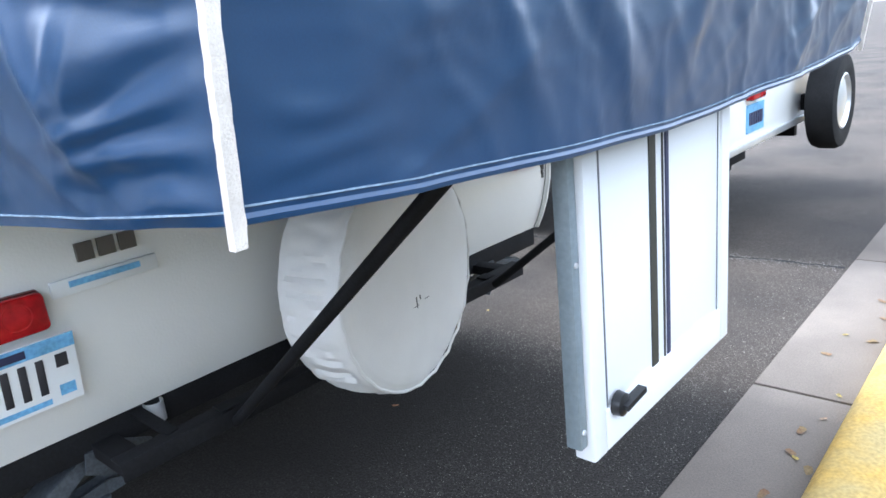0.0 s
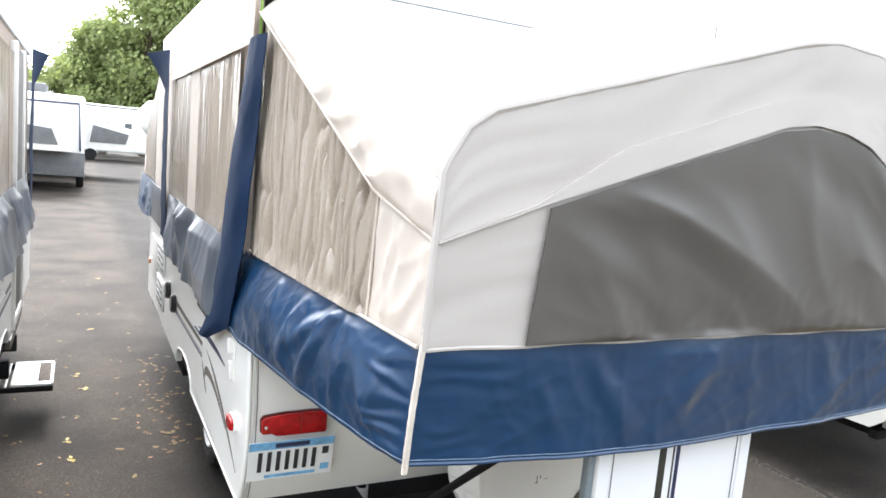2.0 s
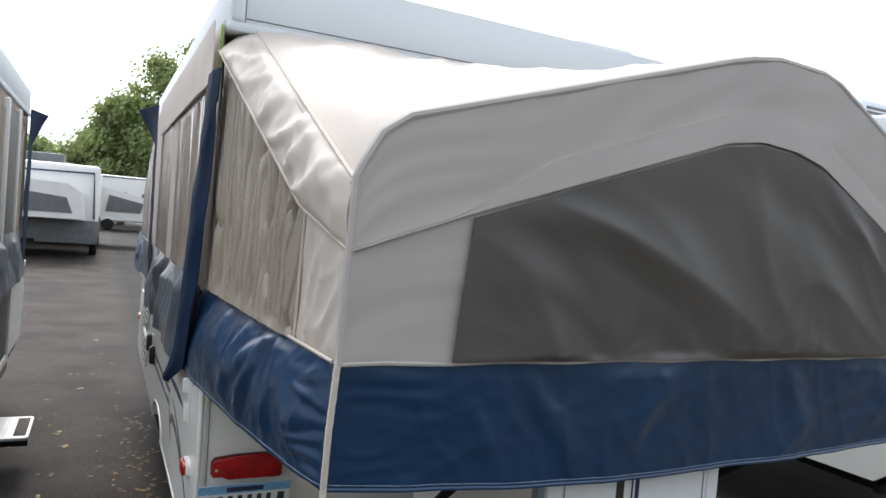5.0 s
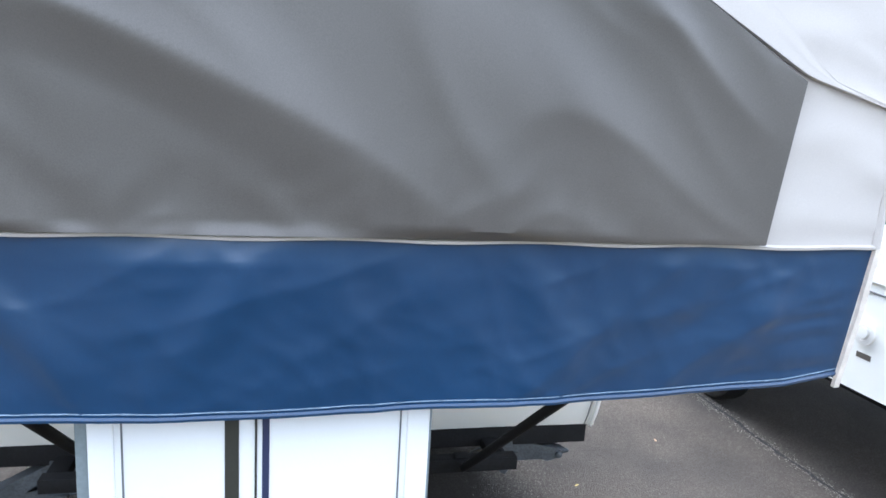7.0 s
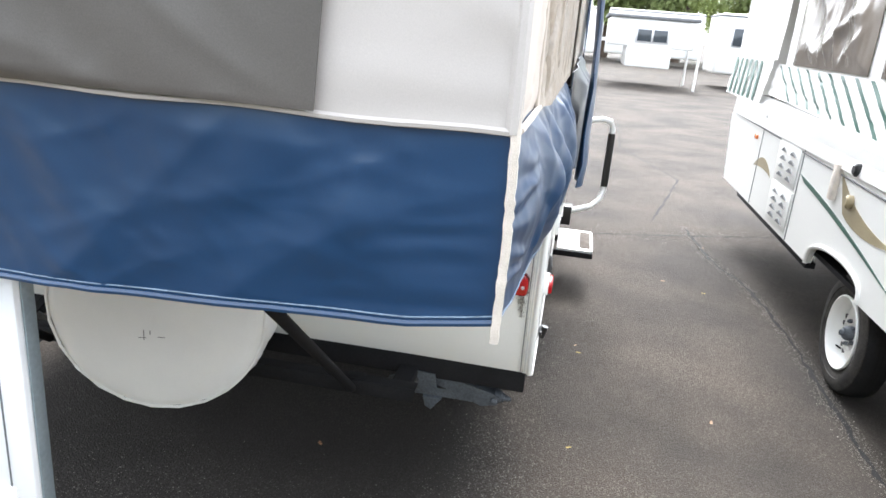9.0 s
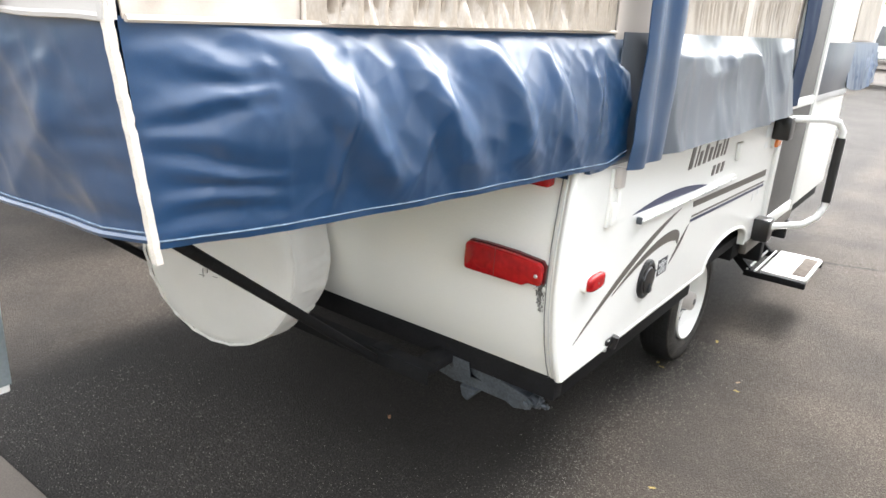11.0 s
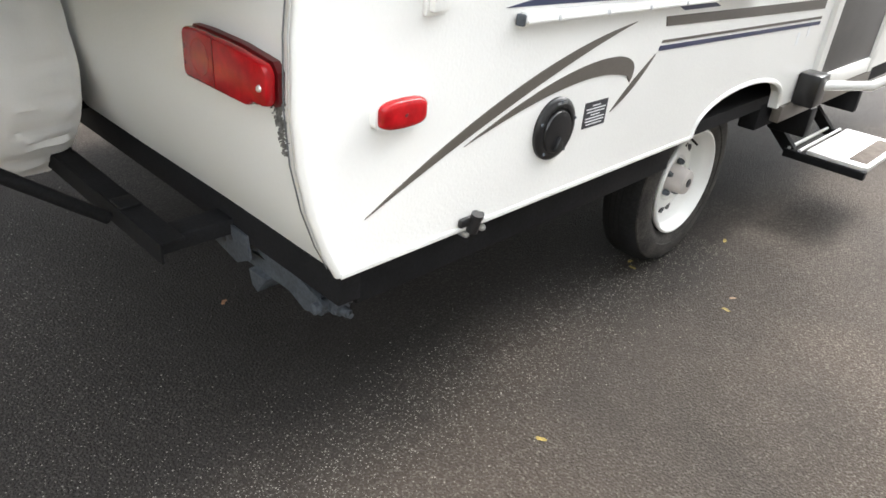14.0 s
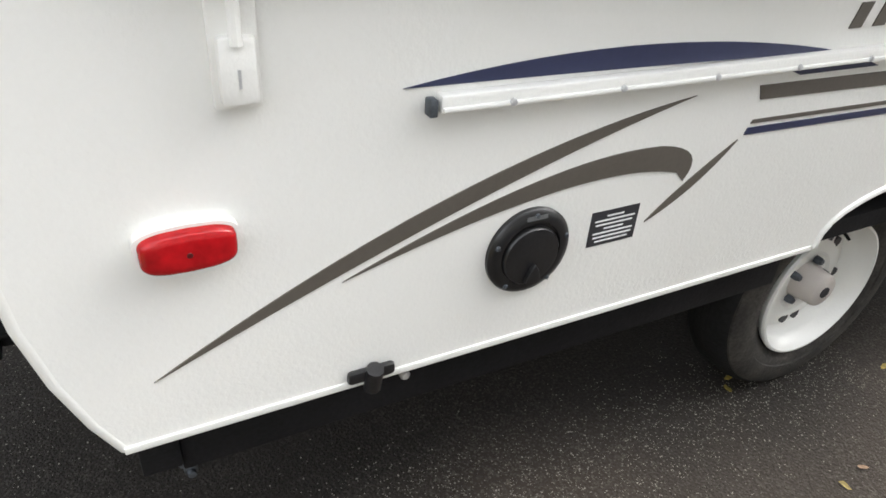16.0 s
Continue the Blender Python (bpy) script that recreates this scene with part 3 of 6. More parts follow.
def marker_light(c, x, y, z, s, mat=REDLENS):
    """A small barrel-shaped lamp on a white base."""
    def oval(hy, hz):
        out = []
        for k in range(40):
            a = 2 * math.pi * k / 40
            ca, sa = math.cos(a), math.sin(a)
            u = math.copysign(abs(ca) ** 0.42, ca)
            v = math.copysign(abs(sa) ** 0.42, sa)
            out.append((y + hy * u, z + hz * v * (1.0 - 0.16 * u * u)))
        return out
    b = part("marker_light", extrude(oval(0.0525, 0.0272), "x", x - s * 0.002, x + s * 0.014), WHITE, c)
    bm = bmesh.new()
    rings = []
    for d, k in ((0.008, 1.0), (0.019, 0.985), (0.0235, 0.94), (0.0258, 0.84), (0.0268, 0.6), (0.0272, 0.3)):
        rings.append([bm.verts.new((x + s * d, y + (p[0] - y) * k, z + (p[1] - z) * k)) for p in oval(0.0485, 0.0238)])
    for a, e in zip(rings, rings[1:]):
        for k in range(40):
            bm.faces.new((a[k], a[(k + 1) % 40], e[(k + 1) % 40], e[k]))
    bm.faces.new(rings[-1])
    bm.faces.new(rings[0][::-1])
    lens = part("lens", bm, mat, b, "red lens" if mat is REDLENS else "amber lens")
    part("lens_eye", lathe([(0.0035, 0.0), (0.003, 0.0008), (0.0, 0.0008)], 12, Matrix.Translation((x + s * 0.0268, y - 0.001, z - 0.001)) @ Matrix.Rotation(s * math.pi / 2, 4, "Y")), GRIMERED if mat is REDLENS else AMBERLENS, lens)


def roof(c, z0=2.30, z1=2.515, y0=0.04, skin=ROOFWHITE):
    """A shallow roof pan, a little crowned and a little out of level."""
    end = 3.60
    prof = [(-1.03, z0 + 0.03), (-1.03, z1 - 0.012), (-1.022, z1 + 0.006), (-1.0, z1 + 0.020), (-0.93, z1 + 0.026), (0.0, z1 + 0.018), (0.98, z1 + 0.008), (1.05, z1 + 0.002), (1.068, z1 - 0.014), (1.07, z0 + 0.03)]
    part("roof_shell", extrude(prof, "y", y0, end, 0.006), skin, c)
    part("roof_lip", box(XL + 0.025, XR - 0.005, y0 - 0.006, end + 0.006, z0, z0 + 0.034, 0.008), skin, c)
    part("roof_seam", box(XL + 0.08, XR - 0.06, y0 - 0.0015, y0 + 0.01, z0 + 0.046, z0 + 0.050), FARGREY, c)
    for x, t, h in ((XL + 0.032, 1, 0.026), (XR - 0.010, -1, 0.006)):
        part("roof_corner", box(min(x, x + t * 0.045), max(x, x + t * 0.045), y0 - 0.010, y0 + 0.05, z0 + 0.034, z1 + h, 0.014, 4), skin, c)
        part("corner_joint", box(min(x + t * 0.046, x + t * 0.0485), max(x + t * 0.046, x + t * 0.0485), y0 - 0.002, y0 + 0.02, z0 + 0.034, z1 + h - 0.006), FARGREY, c)
        part("roof_rivet", lathe([(0.006, 0), (0.004, 0.003), (0, 0.003)], 10, Matrix.Translation((x, y0 + 0.10, z0 + 0.075)) @ Matrix.Rotation(-t * math.pi / 2, 4, "Y")), ALU, c)


def stabiliser(c, x, s, drop=0.0):
    """A folded scissor jack of pressed channels under the rear corner; drop: how far its outer end hangs."""
    j = new("stabiliser_jack")
    j.parent = c
    ox, oz = x + s * 0.018, 0.378 - drop
    ix, iz = x - s * 0.185, 0.440 - 0.15 * drop
    top = part("jack_arm", bar((ox, 0.07, oz + 0.020), (ix, 0.07, iz + 0.006), 0.066, 0.005), GREYSTEEL, j)
    for yy in (0.036, 0.104):
        part("jack_flange", extrude([(ox + s * 0.012, oz - 0.012), (ox + s * 0.018, oz + 0.010), (ox, oz + 0.022), (ix, iz + 0.008), (ix - s * 0.02, iz - 0.004), (ix + s * 0.01, iz - 0.034), (ox - s * 0.04, oz - 0.026)], "y", yy - 0.003, yy + 0.003), GREYSTEEL, top)
    lx, lz = x - s * 0.255, 0.366 - 0.55 * drop
    low = part("jack_arm", bar((ox - s * 0.005, 0.07, oz - 0.022), (lx, 0.07, lz - 0.010), 0.046, 0.005), GREYSTEEL, j)
    for yy in (0.047, 0.093):
        part("jack_flange", extrude([(ox, oz - 0.018), (ox - s * 0.01, oz + 0.008), (lx + s * 0.03, lz + 0.020), (lx - s * 0.012, lz + 0.008), (lx, lz - 0.012)], "y", yy - 0.003, yy + 0.003), GREYSTEEL, low)
    part("jack_foot", extrude([(lx + s * 0.105, lz - 0.010), (lx + s * 0.040, lz - 0.012), (lx + s * 0.050, lz - 0.046), (lx + s * 0.070, lz - 0.056)], "y", 0.030, 0.110, 0.002), GREYSTEEL, j)
    plate_ = part("mount_plate", extrude([(x - s * 0.175, 0.452), (x - s * 0.245, 0.455), (x - s * 0.325, 0.420), (x - s * 0.335, 0.398), (x - s * 0.300, 0.392), (x - s * 0.215, 0.376), (x - s * 0.165, 0.404)], "y", 0.006, 0.011), GREYSTEEL, j)
    part("mount_plate", extrude([(x - s * 0.175, 0.452), (x - s * 0.245, 0.455), (x - s * 0.325, 0.420), (x - s * 0.215, 0.386)], "y", 0.118, 0.123), GREYSTEEL, j)
    for dx, dz in ((0.235, 0.425), (0.262, 0.412)):
        part("bolt_hole", lathe([(0.008, 0.0), (0.007, 0.001), (0, 0.001)], 12, Matrix.Translation((x - s * dx, 0.0058, dz)) @ Matrix.Rotation(math.pi / 2, 4, "X")), INK, plate_)
    mm = Matrix.Translation((ox, 0.07, oz)) @ Matrix.Rotation(math.pi / 2, 4, "X")
    part("jack_pin", lathe([(0, -0.046), (0.012, -0.046), (0.012, 0.046), (0.006, 0.049), (0, 0.049)], 12, mm), GREYSTEEL, j)
    m = Matrix.Translation((ox + s * 0.004, 0.07, oz)) @ Matrix.Rotation(s * math.pi / 2 + s * 0.12, 4, "Y")
    part("screw", lathe([(0.020, -0.01), (0.020, 0.016), (0.016, 0.018), (0.016, 0.026), (0.0095, 0.027), (0.0095, 0.042), (0.006, 0.043), (0.006, 0.050), (0, 0.050)], 14, m), GREYSTEEL, j)


def step(c, x, y, s):
    """A fold-out metal step."""
    t = new("entry_step")
    t.parent = c
    pts = []
    for cx, cy, a0 in ((x - s * 0.030, y + 0.43, 0), (x - s * 0.212, y + 0.452, 90), (x - s * 0.212, y + 0.008, 180), (x - s * 0.030, y + 0.03, 270)):
        r = 0.030 if abs(cx - x) < 0.1 else 0.008
        for k in range(5):
            a = radians(a0 + 90 * k / 4)
            pts.append((cx + s * r * math.cos(a), cy + r * math.sin(a)))
    part("tread", extrude(pts, "z", 0.244, 0.262, 0.003), TREAD, t, "pale diamond-plate tread")
    part("grip_strip", box(min(x - s * 0.082, x - s * 0.016), max(x - s * 0.082, x - s * 0.016), y + 0.045, y + 0.415, 0.260, 0.2645, 0.001), GRIP, t, "brown grip strip")
    for dx in (0.245, 0.285):
        part("cross_rod", tube([(x - s * dx, y, 0.250), (x - s * dx, y + 0.46, 0.250)], 0.006, 8), TREAD, t)
    part("step_frame", box(x - s * 0.30, x, y - 0.012, y + 0.02, 0.215, 0.247, 0.004), BLACK, t)
    part("step_frame", box(x - s * 0.30, x, y + 0.44, y + 0.472, 0.215, 0.247, 0.004), BLACK, t)
    for yy in (y + 0.02, y + 0.44):
        part("step_arm", bar((x - s * 0.28, yy, 0.235), (x - s * 0.46, yy, 0.40), 0.03, 0.04), BLACK, t)
    for i in range(4):
        for k in range(8):
            part("tread_rib", box(x - s * (0.128 + 0.028 * i), x - s * (0.120 + 0.028 * i), y + 0.05 + 0.05 * k, y + 0.07 + 0.05 * k, 0.261, 0.2655), TREAD, t)


def blob(pts, x, s, c, name="decal_stripe", mat=DECAL):
    part(name, extrude(pts, "x", x, x + s * 0.0018), mat, c)


def side_graphics(c, x, s):
    """Swooshes and bands on the side skin."""
    up = bez((0.046, 0.602), (0.42, 0.815), (0.784, 0.854), 24)
    dn = bez((0.784, 0.854), (0.475, 0.783), (0.046, 0.602), 24)
    blob(up + dn[1:-1], x, s, c)
    up = bez((0.270, 0.680), (0.56, 0.80), (0.744, 0.785), 18) + bez((0.744, 0.785), (0.835, 0.772), (0.799, 0.721), 8)[1:]
    dn = bez((0.784, 0.737), (0.62, 0.785), (0.270, 0.680), 20)
    blob(up + dn[:-1], x, s, c)
    up = bez((0.742, 0.663), (0.83, 0.70), (0.893, 0.773), 12)
    dn = bez((0.893, 0.773), (0.80, 0.718), (0.742, 0.663), 12)
    blob(up + dn[1:-1], x, s, c)
    up = bez((0.342, 0.912), (0.68, 0.962), (1.06, 0.892), 16)
    dn = bez((1.06, 0.892), (0.70, 0.905), (0.342, 0.912), 16)
    blob(up + dn[1:-1], x, s, c, mat=DECALNAVY)
    blob([(0.906, 0.855), (0.915, 0.833), (1.95, 0.800), (1.95, 0.830)], x, s, c)
    blob([(0.95, 0.876), (0.985, 0.863), (1.17, 0.860), (1.13, 0.874)], x, s, c, mat=DECALNAVY)
    blob([(0.914, 0.802), (0.910, 0.796), (1.95, 0.768), (1.95, 0.776)], x, s, c)
    blob([(0.907, 0.790), (0.903, 0.779), (1.95, 0.750), (1.95, 0.761)], x, s, c, mat=DECALNAVY)


def grab_rail(c, x, s):
    g = new("grab_rail")
    g.parent = c
    for z in (1.03, 0.545):
        part("rail_block", box(x, x + s * 0.075, 1.91, 2.0, z - 0.055, z + 0.055, 0.008), PLASTIC, g)
    pts = [(x + s * 0.06, 1.97, 1.07), (x + s * 0.18, 2.10, 1.075), (x + s * 0.225, 2.16, 1.06), (x + s * 0.245, 2.19, 1.02),
           (x + s * 0.245, 2.19, 0.66), (x + s * 0.225, 2.16, 0.605), (x + s * 0.18, 2.10, 0.57), (x + s * 0.06, 1.97, 0.56)]
    part("rail_tube", tube(pts, 0.016, 12), WHITE, g)
    part("rail_grip", tube([(x + s * 0.245, 2.19, 0.99), (x + s * 0.245, 2.19, 0.68)], 0.021, 12), PLASTIC, g, "black foam grip")


def detail_right(c, step_y=2.22, rail=True):
    """Fittings on the entry side of the camper."""
    x = XR
    side_graphics(c, x, 1)
    # lettering of the maker's mark stands as slanted dark bars
    for k, (y, w, h) in enumerate(((0.78, 0.055, 0.085), (0.845, 0.018, 0.085), (0.875, 0.045, 0.05), (0.93, 0.045, 0.065), (0.985, 0.045, 0.05), (1.04, 0.03, 0.075), (1.08, 0.045, 0.05), (1.135, 0.03, 0.085), (1.175, 0.03, 0.085))):
        z = 0.985 + 0.012 * (y - 0.78)
        w = w * 0.62
        blob([(y, z), (y + w, z), (y + w + 0.3 * h, z + h), (y + 0.3 * h, z + h)], x, 1, c, "maker_mark")
    for y in (1.06, 1.115, 1.17):
        blob([(y, 0.925), (y + 0.028, 0.925), (y + 0.04, 0.962), (y + 0.012, 0.962)], x, 1, c, "maker_mark")
    # awning rail
    r = part("awning_rail", box(x, x + 0.018, 0.38, 1.36, 0.884, 0.905, 0.004), WHITE, c, "white awning channel")
    r.matrix_basis = Matrix.Translation((0, 0.375, 0.89)) @ Matrix.Rotation(radians(-0.7), 4, "X") @ Matrix.Translation((0, -0.375, -0.89))
    part("rail_lip", box(x + 0.016, x + 0.022, 0.382, 1.358, 0.886, 0.892, 0.002), WHITE, r)
    part("rail_end", box(x + 0.004, x + 0.02, 0.366, 0.376, 0.882, 0.902, 0.002), GREYSTEEL, r)
    for k in range(6):
        part("rail_screw", lathe([(0.005, 0), (0.004, 0.003), (0, 0.004)], 8, Matrix.Translation((x + 0.021, 0.47 + 0.16 * k, 0.891)) @ Matrix.Rotation(math.pi / 2, 4, "Y")), ALU, r)
    # roof latch
    b = part("roof_latch", box(x, x + 0.010, 0.146, 0.191, 0.914, 1.075, 0.003), WHITE, c, "white roof hold-down latch")
    part("latch_hook", box(x + 0.008, x + 0.03, 0.150, 0.181, 1.025, 1.078, 0.004), GREIGE, b, "weathered grey latch catch")
    part("latch_rod", tube([(x + 0.02, 0.168, 1.04), (x + 0.022, 0.168, 0.978)], 0.006, 8), WHITE, b)
    part("latch_lever", box(x + 0.008, x + 0.022, 0.151, 0.186, 0.921, 0.985, 0.004), WHITE, b)
    part("latch_slot", box(x + 0.0215, x + 0.0225, 0.167, 0.170, 0.938, 0.956), ALU, b)
    marker_light(c, x, 0.103, 0.776, 1)
    marker_light(c, x, 1.99, 0.955, 1, AMBERLENS)
    # water inlet
    m = Matrix.Translation((x, 0.535, 0.664)) @ Matrix.Rotation(math.pi / 2, 4, "Y")
    f = part("filler_plate", lathe([(0.0655, 0.0), (0.0655, 0.006), (0.062, 0.010), (0.052, 0.013), (0.047, 0.012), (0.046, 0.007), (0, 0.007)], 48, m), PLASTIC, c, "black round water inlet")
    part("filler_cap", lathe([(0.0445, 0.007), (0.0445, 0.013), (0.0425, 0.0155), (0.036, 0.0165), (0, 0.0155)], 40, m @ Matrix.Translation((0.004, 0, 0))), PLASTIC, f)
    part("cap_tab", extrude([(0.524, 0.622), (0.550, 0.622), (0.545, 0.640), (0.537, 0.652), (0.531, 0.640)], "x", x + 0.014, x + 0.024, 0.002), PLASTIC, f)
    part("cap_label", box(x + 0.0125, x + 0.0135, 0.520, 0.552, 0.7165, 0.7225), FARGREY, f)
    for k in range(5):
        a = 2 * math.pi * k / 5 + 0.6
        part("cap_screw", lathe([(0.004, 0.014), (0.003, 0.017), (0, 0.017)], 8, m @ Matrix.Translation((0.0575 * math.cos(a), 0.0575 * math.sin(a), -0.003))), GREYSTEEL, f)
    l = part("caution_label", extrude([(0.640, 0.641), (0.726, 0.641), (0.726, 0.698), (0.640, 0.698)], "x", x, x + 0.001), INK, c, "black label with small white print")
    for k in range(7):
        w = (0.03, 0.072, 0.066, 0.035, 0.072, 0.07, 0.06)[k]
        z = 0.689 - 0.0068 * k
        part("print_line", extrude([(0.683 - w / 2, z - 0.0012), (0.683 + w / 2, z - 0.0012), (0.683 + w / 2, z + 0.0012), (0.683 - w / 2, z + 0.0012)], "x", x + 0.001, x + 0.0016), PLATEWHITE, l)
    # awning pole clip
    q = part("pole_clip", box(x, x + 0.012, 0.272, 0.34, 0.517, 0.537, 0.006), PLASTIC, c, "black plastic clip")
    part("clip_lobe", tube([(x + 0.01, 0.306, 0.505), (x + 0.02, 0.306, 0.545)], 0.012, 10), PLASTIC, q)
    for y in (0.318, 0.366):
        part("clip_bolt", lathe([(0.008, -0.012), (0.008, 0.006), (0.005, 0.010), (0, 0.010)], 8, Matrix.Translation((x - 0.019, y, 0.484)) @ Matrix.Rotation(math.pi / 2, 4, "Y")), ALU, q)
    part("cable_hatch", box(x, x + 0.016, 1.345, 1.395, 0.945, 1.02, 0.006), WHITE, c)
    for y0, y1, z0, z1 in ((1.80, 1.90, 0.99, 1.05), (1.82, 1.88, 0.94, 0.97), (1.78, 1.80, 0.70, 0.74), (1.86, 1.88, 0.72, 0.78)):
        part("sticker", extrude([(y0, z0), (y1, z0), (y1, z1), (y0, z1)], "x", x, x + 0.001), PLATEWHITE, c)
    part("sticker", extrude([(1.86, 1.055), (1.90, 1.055), (1.90, 1.09), (1.86, 1.09)], "x", x, x + 0.001), PLATEBLUE, c)
    # screen door with white frame
    d = part("entry_door", box(x - 0.02, x + 0.004, 2.06, 2.70, 0.50, 2.24, 0.004), SCREEN, c, "dark screened entry door")
    for y0, y1 in ((2.03, 2.085), (2.68, 2.73)):
        part("door_jamb", box(x - 0.02, x + 0.018, y0, y1, 0.50, 2.26, 0.005), WHITE, d)
    part("door_rail", box(x - 0.02, x + 0.014, 2.085, 2.68, 0.50, 0.56, 0.005), WHITE, d)
    part("door_rail", box(x - 0.02, x + 0.014, 2.085, 2.68, 1.09, 1.13, 0.005), WHITE, d)
    part("door_sill", box(x - 0.02, x + 0.012, 1.82, 2.76, 0.440, 0.497, 0.004), DECAL, c, "taupe sill strip under the door")
    part("step_hanger", box(x - 0.12, x + 0.02, step_y - 0.10, step_y - 0.04, 0.33, 0.44, 0.006), BLACK, c)
    part("step_hanger", box(x - 0.12, x + 0.02, step_y + 0.46, step_y + 0.50, 0.33, 0.44, 0.006), BLACK, c)
    if rail:
        grab_rail(c, x, 1)
    step(c, x + 0.24, step_y, 1)


def detail_left(c, dark=DECAL):
    """Fittings on the far side: vents, hatches, a dish-like lamp."""
    x = XL
    side_graphics(c, x, -1)
    for k in range(9):
        y = 0.72 + 0.045 * k
        blob([(y, 0.985), (y + 0.03, 0.985), (y + 0.042, 1.05), (y + 0.012, 1.05)], x, -1, c, "maker_mark")
    b = part("roof_latch", box(x - 0.010, x, 0.146, 0.191, 0.914, 1.075, 0.003), WHITE, c)
    part("latch_hook", box(x - 0.03, x - 0.008, 0.156, 0.181, 1.02, 1.075, 0.006), WHITE, b)
    part("latch_lever", box(x - 0.022, x - 0.008, 0.151, 0.186, 0.921, 0.985, 0.004), WHITE, b)
    marker_light(c, x, 0.103, 0.776, -1)
    marker_light(c, x, 3.5, 0.80, -1, AMBERLENS)
    m = Matrix.Translation((x, 1.95, 0.80)) @ Matrix.Rotation(-math.pi / 2, 4, "Y")
    for y, z in ((1.95, 0.80), (2.25, 0.82)):
        m = Matrix.Translation((x, y, z)) @ Matrix.Rotation(-math.pi / 2, 4, "Y")
        part("socket_cover", lathe([(0.055, 0), (0.055, 0.02), (0.045, 0.03), (0, 0.03)], 24, m), PLASTIC, c, "round black socket cover")
    for y0, z0 in ((2.55, 0.60), (2.55, 0.84)):
        v = part("fridge_vent", box(x - 0.014, x, y0, y0 + 0.42, z0, z0 + 0.20, 0.004), WHITE, c, "white louvred fridge vent")
        for k in range(4):
            for i in range(2):
                part("louvre", box(x - 0.018, x - 0.012, y0 + 0.04 + 0.18 * i, y0 + 0.18 + 0.18 * i, z0 + 0.03 + 0.043 * k, z0 + 0.045 + 0.043 * k), FARGREY, v)
    part("stove_hatch", box(x - 0.012, x, 3.05, 3.45, 0.72, 1.02, 0.006), WHITE, c)


def plate(c, x0, x1, z0, z1):
    y = rear_y((z0 + z1) / 2) - 0.012
    p = part("number_plate", box(x0, x1, y - 0.002, y + 0.001, z0, z1, 0.0), PLATEWHITE, c, "blue and white number plate with dark bars", smooth=False)
    p.matrix_basis = Matrix.Translation((0, y, z0)) @ Matrix.Rotation(radians(10), 4, "X") @ Matrix.Translation((0, -y, -z0))
    h, w = z1 - z0, x1 - x0
    part("plate_band", box(x0, x1, y - 0.003, y - 0.002, z1 - 0.2 * h, z1), PLATEBLUE, p)
    part("plate_band", box(x0 + 0.2 * w, x1 - 0.2 * w, y - 0.003, y - 0.002, z0 + 0.05 * h, z0 + 0.13 * h), PLATEBLUE, p)
    part("plate_band", box(x0 + 0.3 * w, x1 - 0.3 * w, y - 0.0038, y - 0.003, z1 - 0.16 * h, z1 - 0.05 * h), DECALNAVY, p)
    for k in range(7):
        a = x0 + w * (0.10 + 0.105 * k)
        part("dark_bar", box(a + w * 0.012, a + w * 0.062, y - 0.004, y - 0.002, z0 + 0.22 * h, z0 + 0.74 * h, 0.001), INK, p)
    part("dark_bar", box(x1 - 0.135 * w, x1 - 0.06 * w, y - 0.004, y - 0.002, z0 + 0.55 * h, z0 + 0.74 * h), INK, p)
    part("plate_sticker", box(x1 - 0.14 * w, x1 - 0.04 * w, y - 0.004, y - 0.002, z0 + 0.12 * h, z0 + 0.28 * h), PLATEBLUE, p)


# ---- the folding tent over the rear bed
BX0, BX1, BY = -0.948, 1.036, -1.15      # bed ends, outer face
FACE_Z = 1.405
ARC = [(-0.946, 1.772), (-0.935, 1.80), (-0.90, 1.865), (-0.845, 1.905), (-0.52, 2.0), (0.0, 2.155), (0.06, 2.17), (0.16, 2.185), (0.33, 2.178), (0.40, 2.16), (0.94, 1.895), (0.99, 1.85), (1.02, 1.80), (1.034, 1.772)]
ROOF_Z = 2.325


def lean(z):
    """The tent end leans out a little towards the top."""
    return BY - 0.006 - 0.05 * (z - FACE_Z)


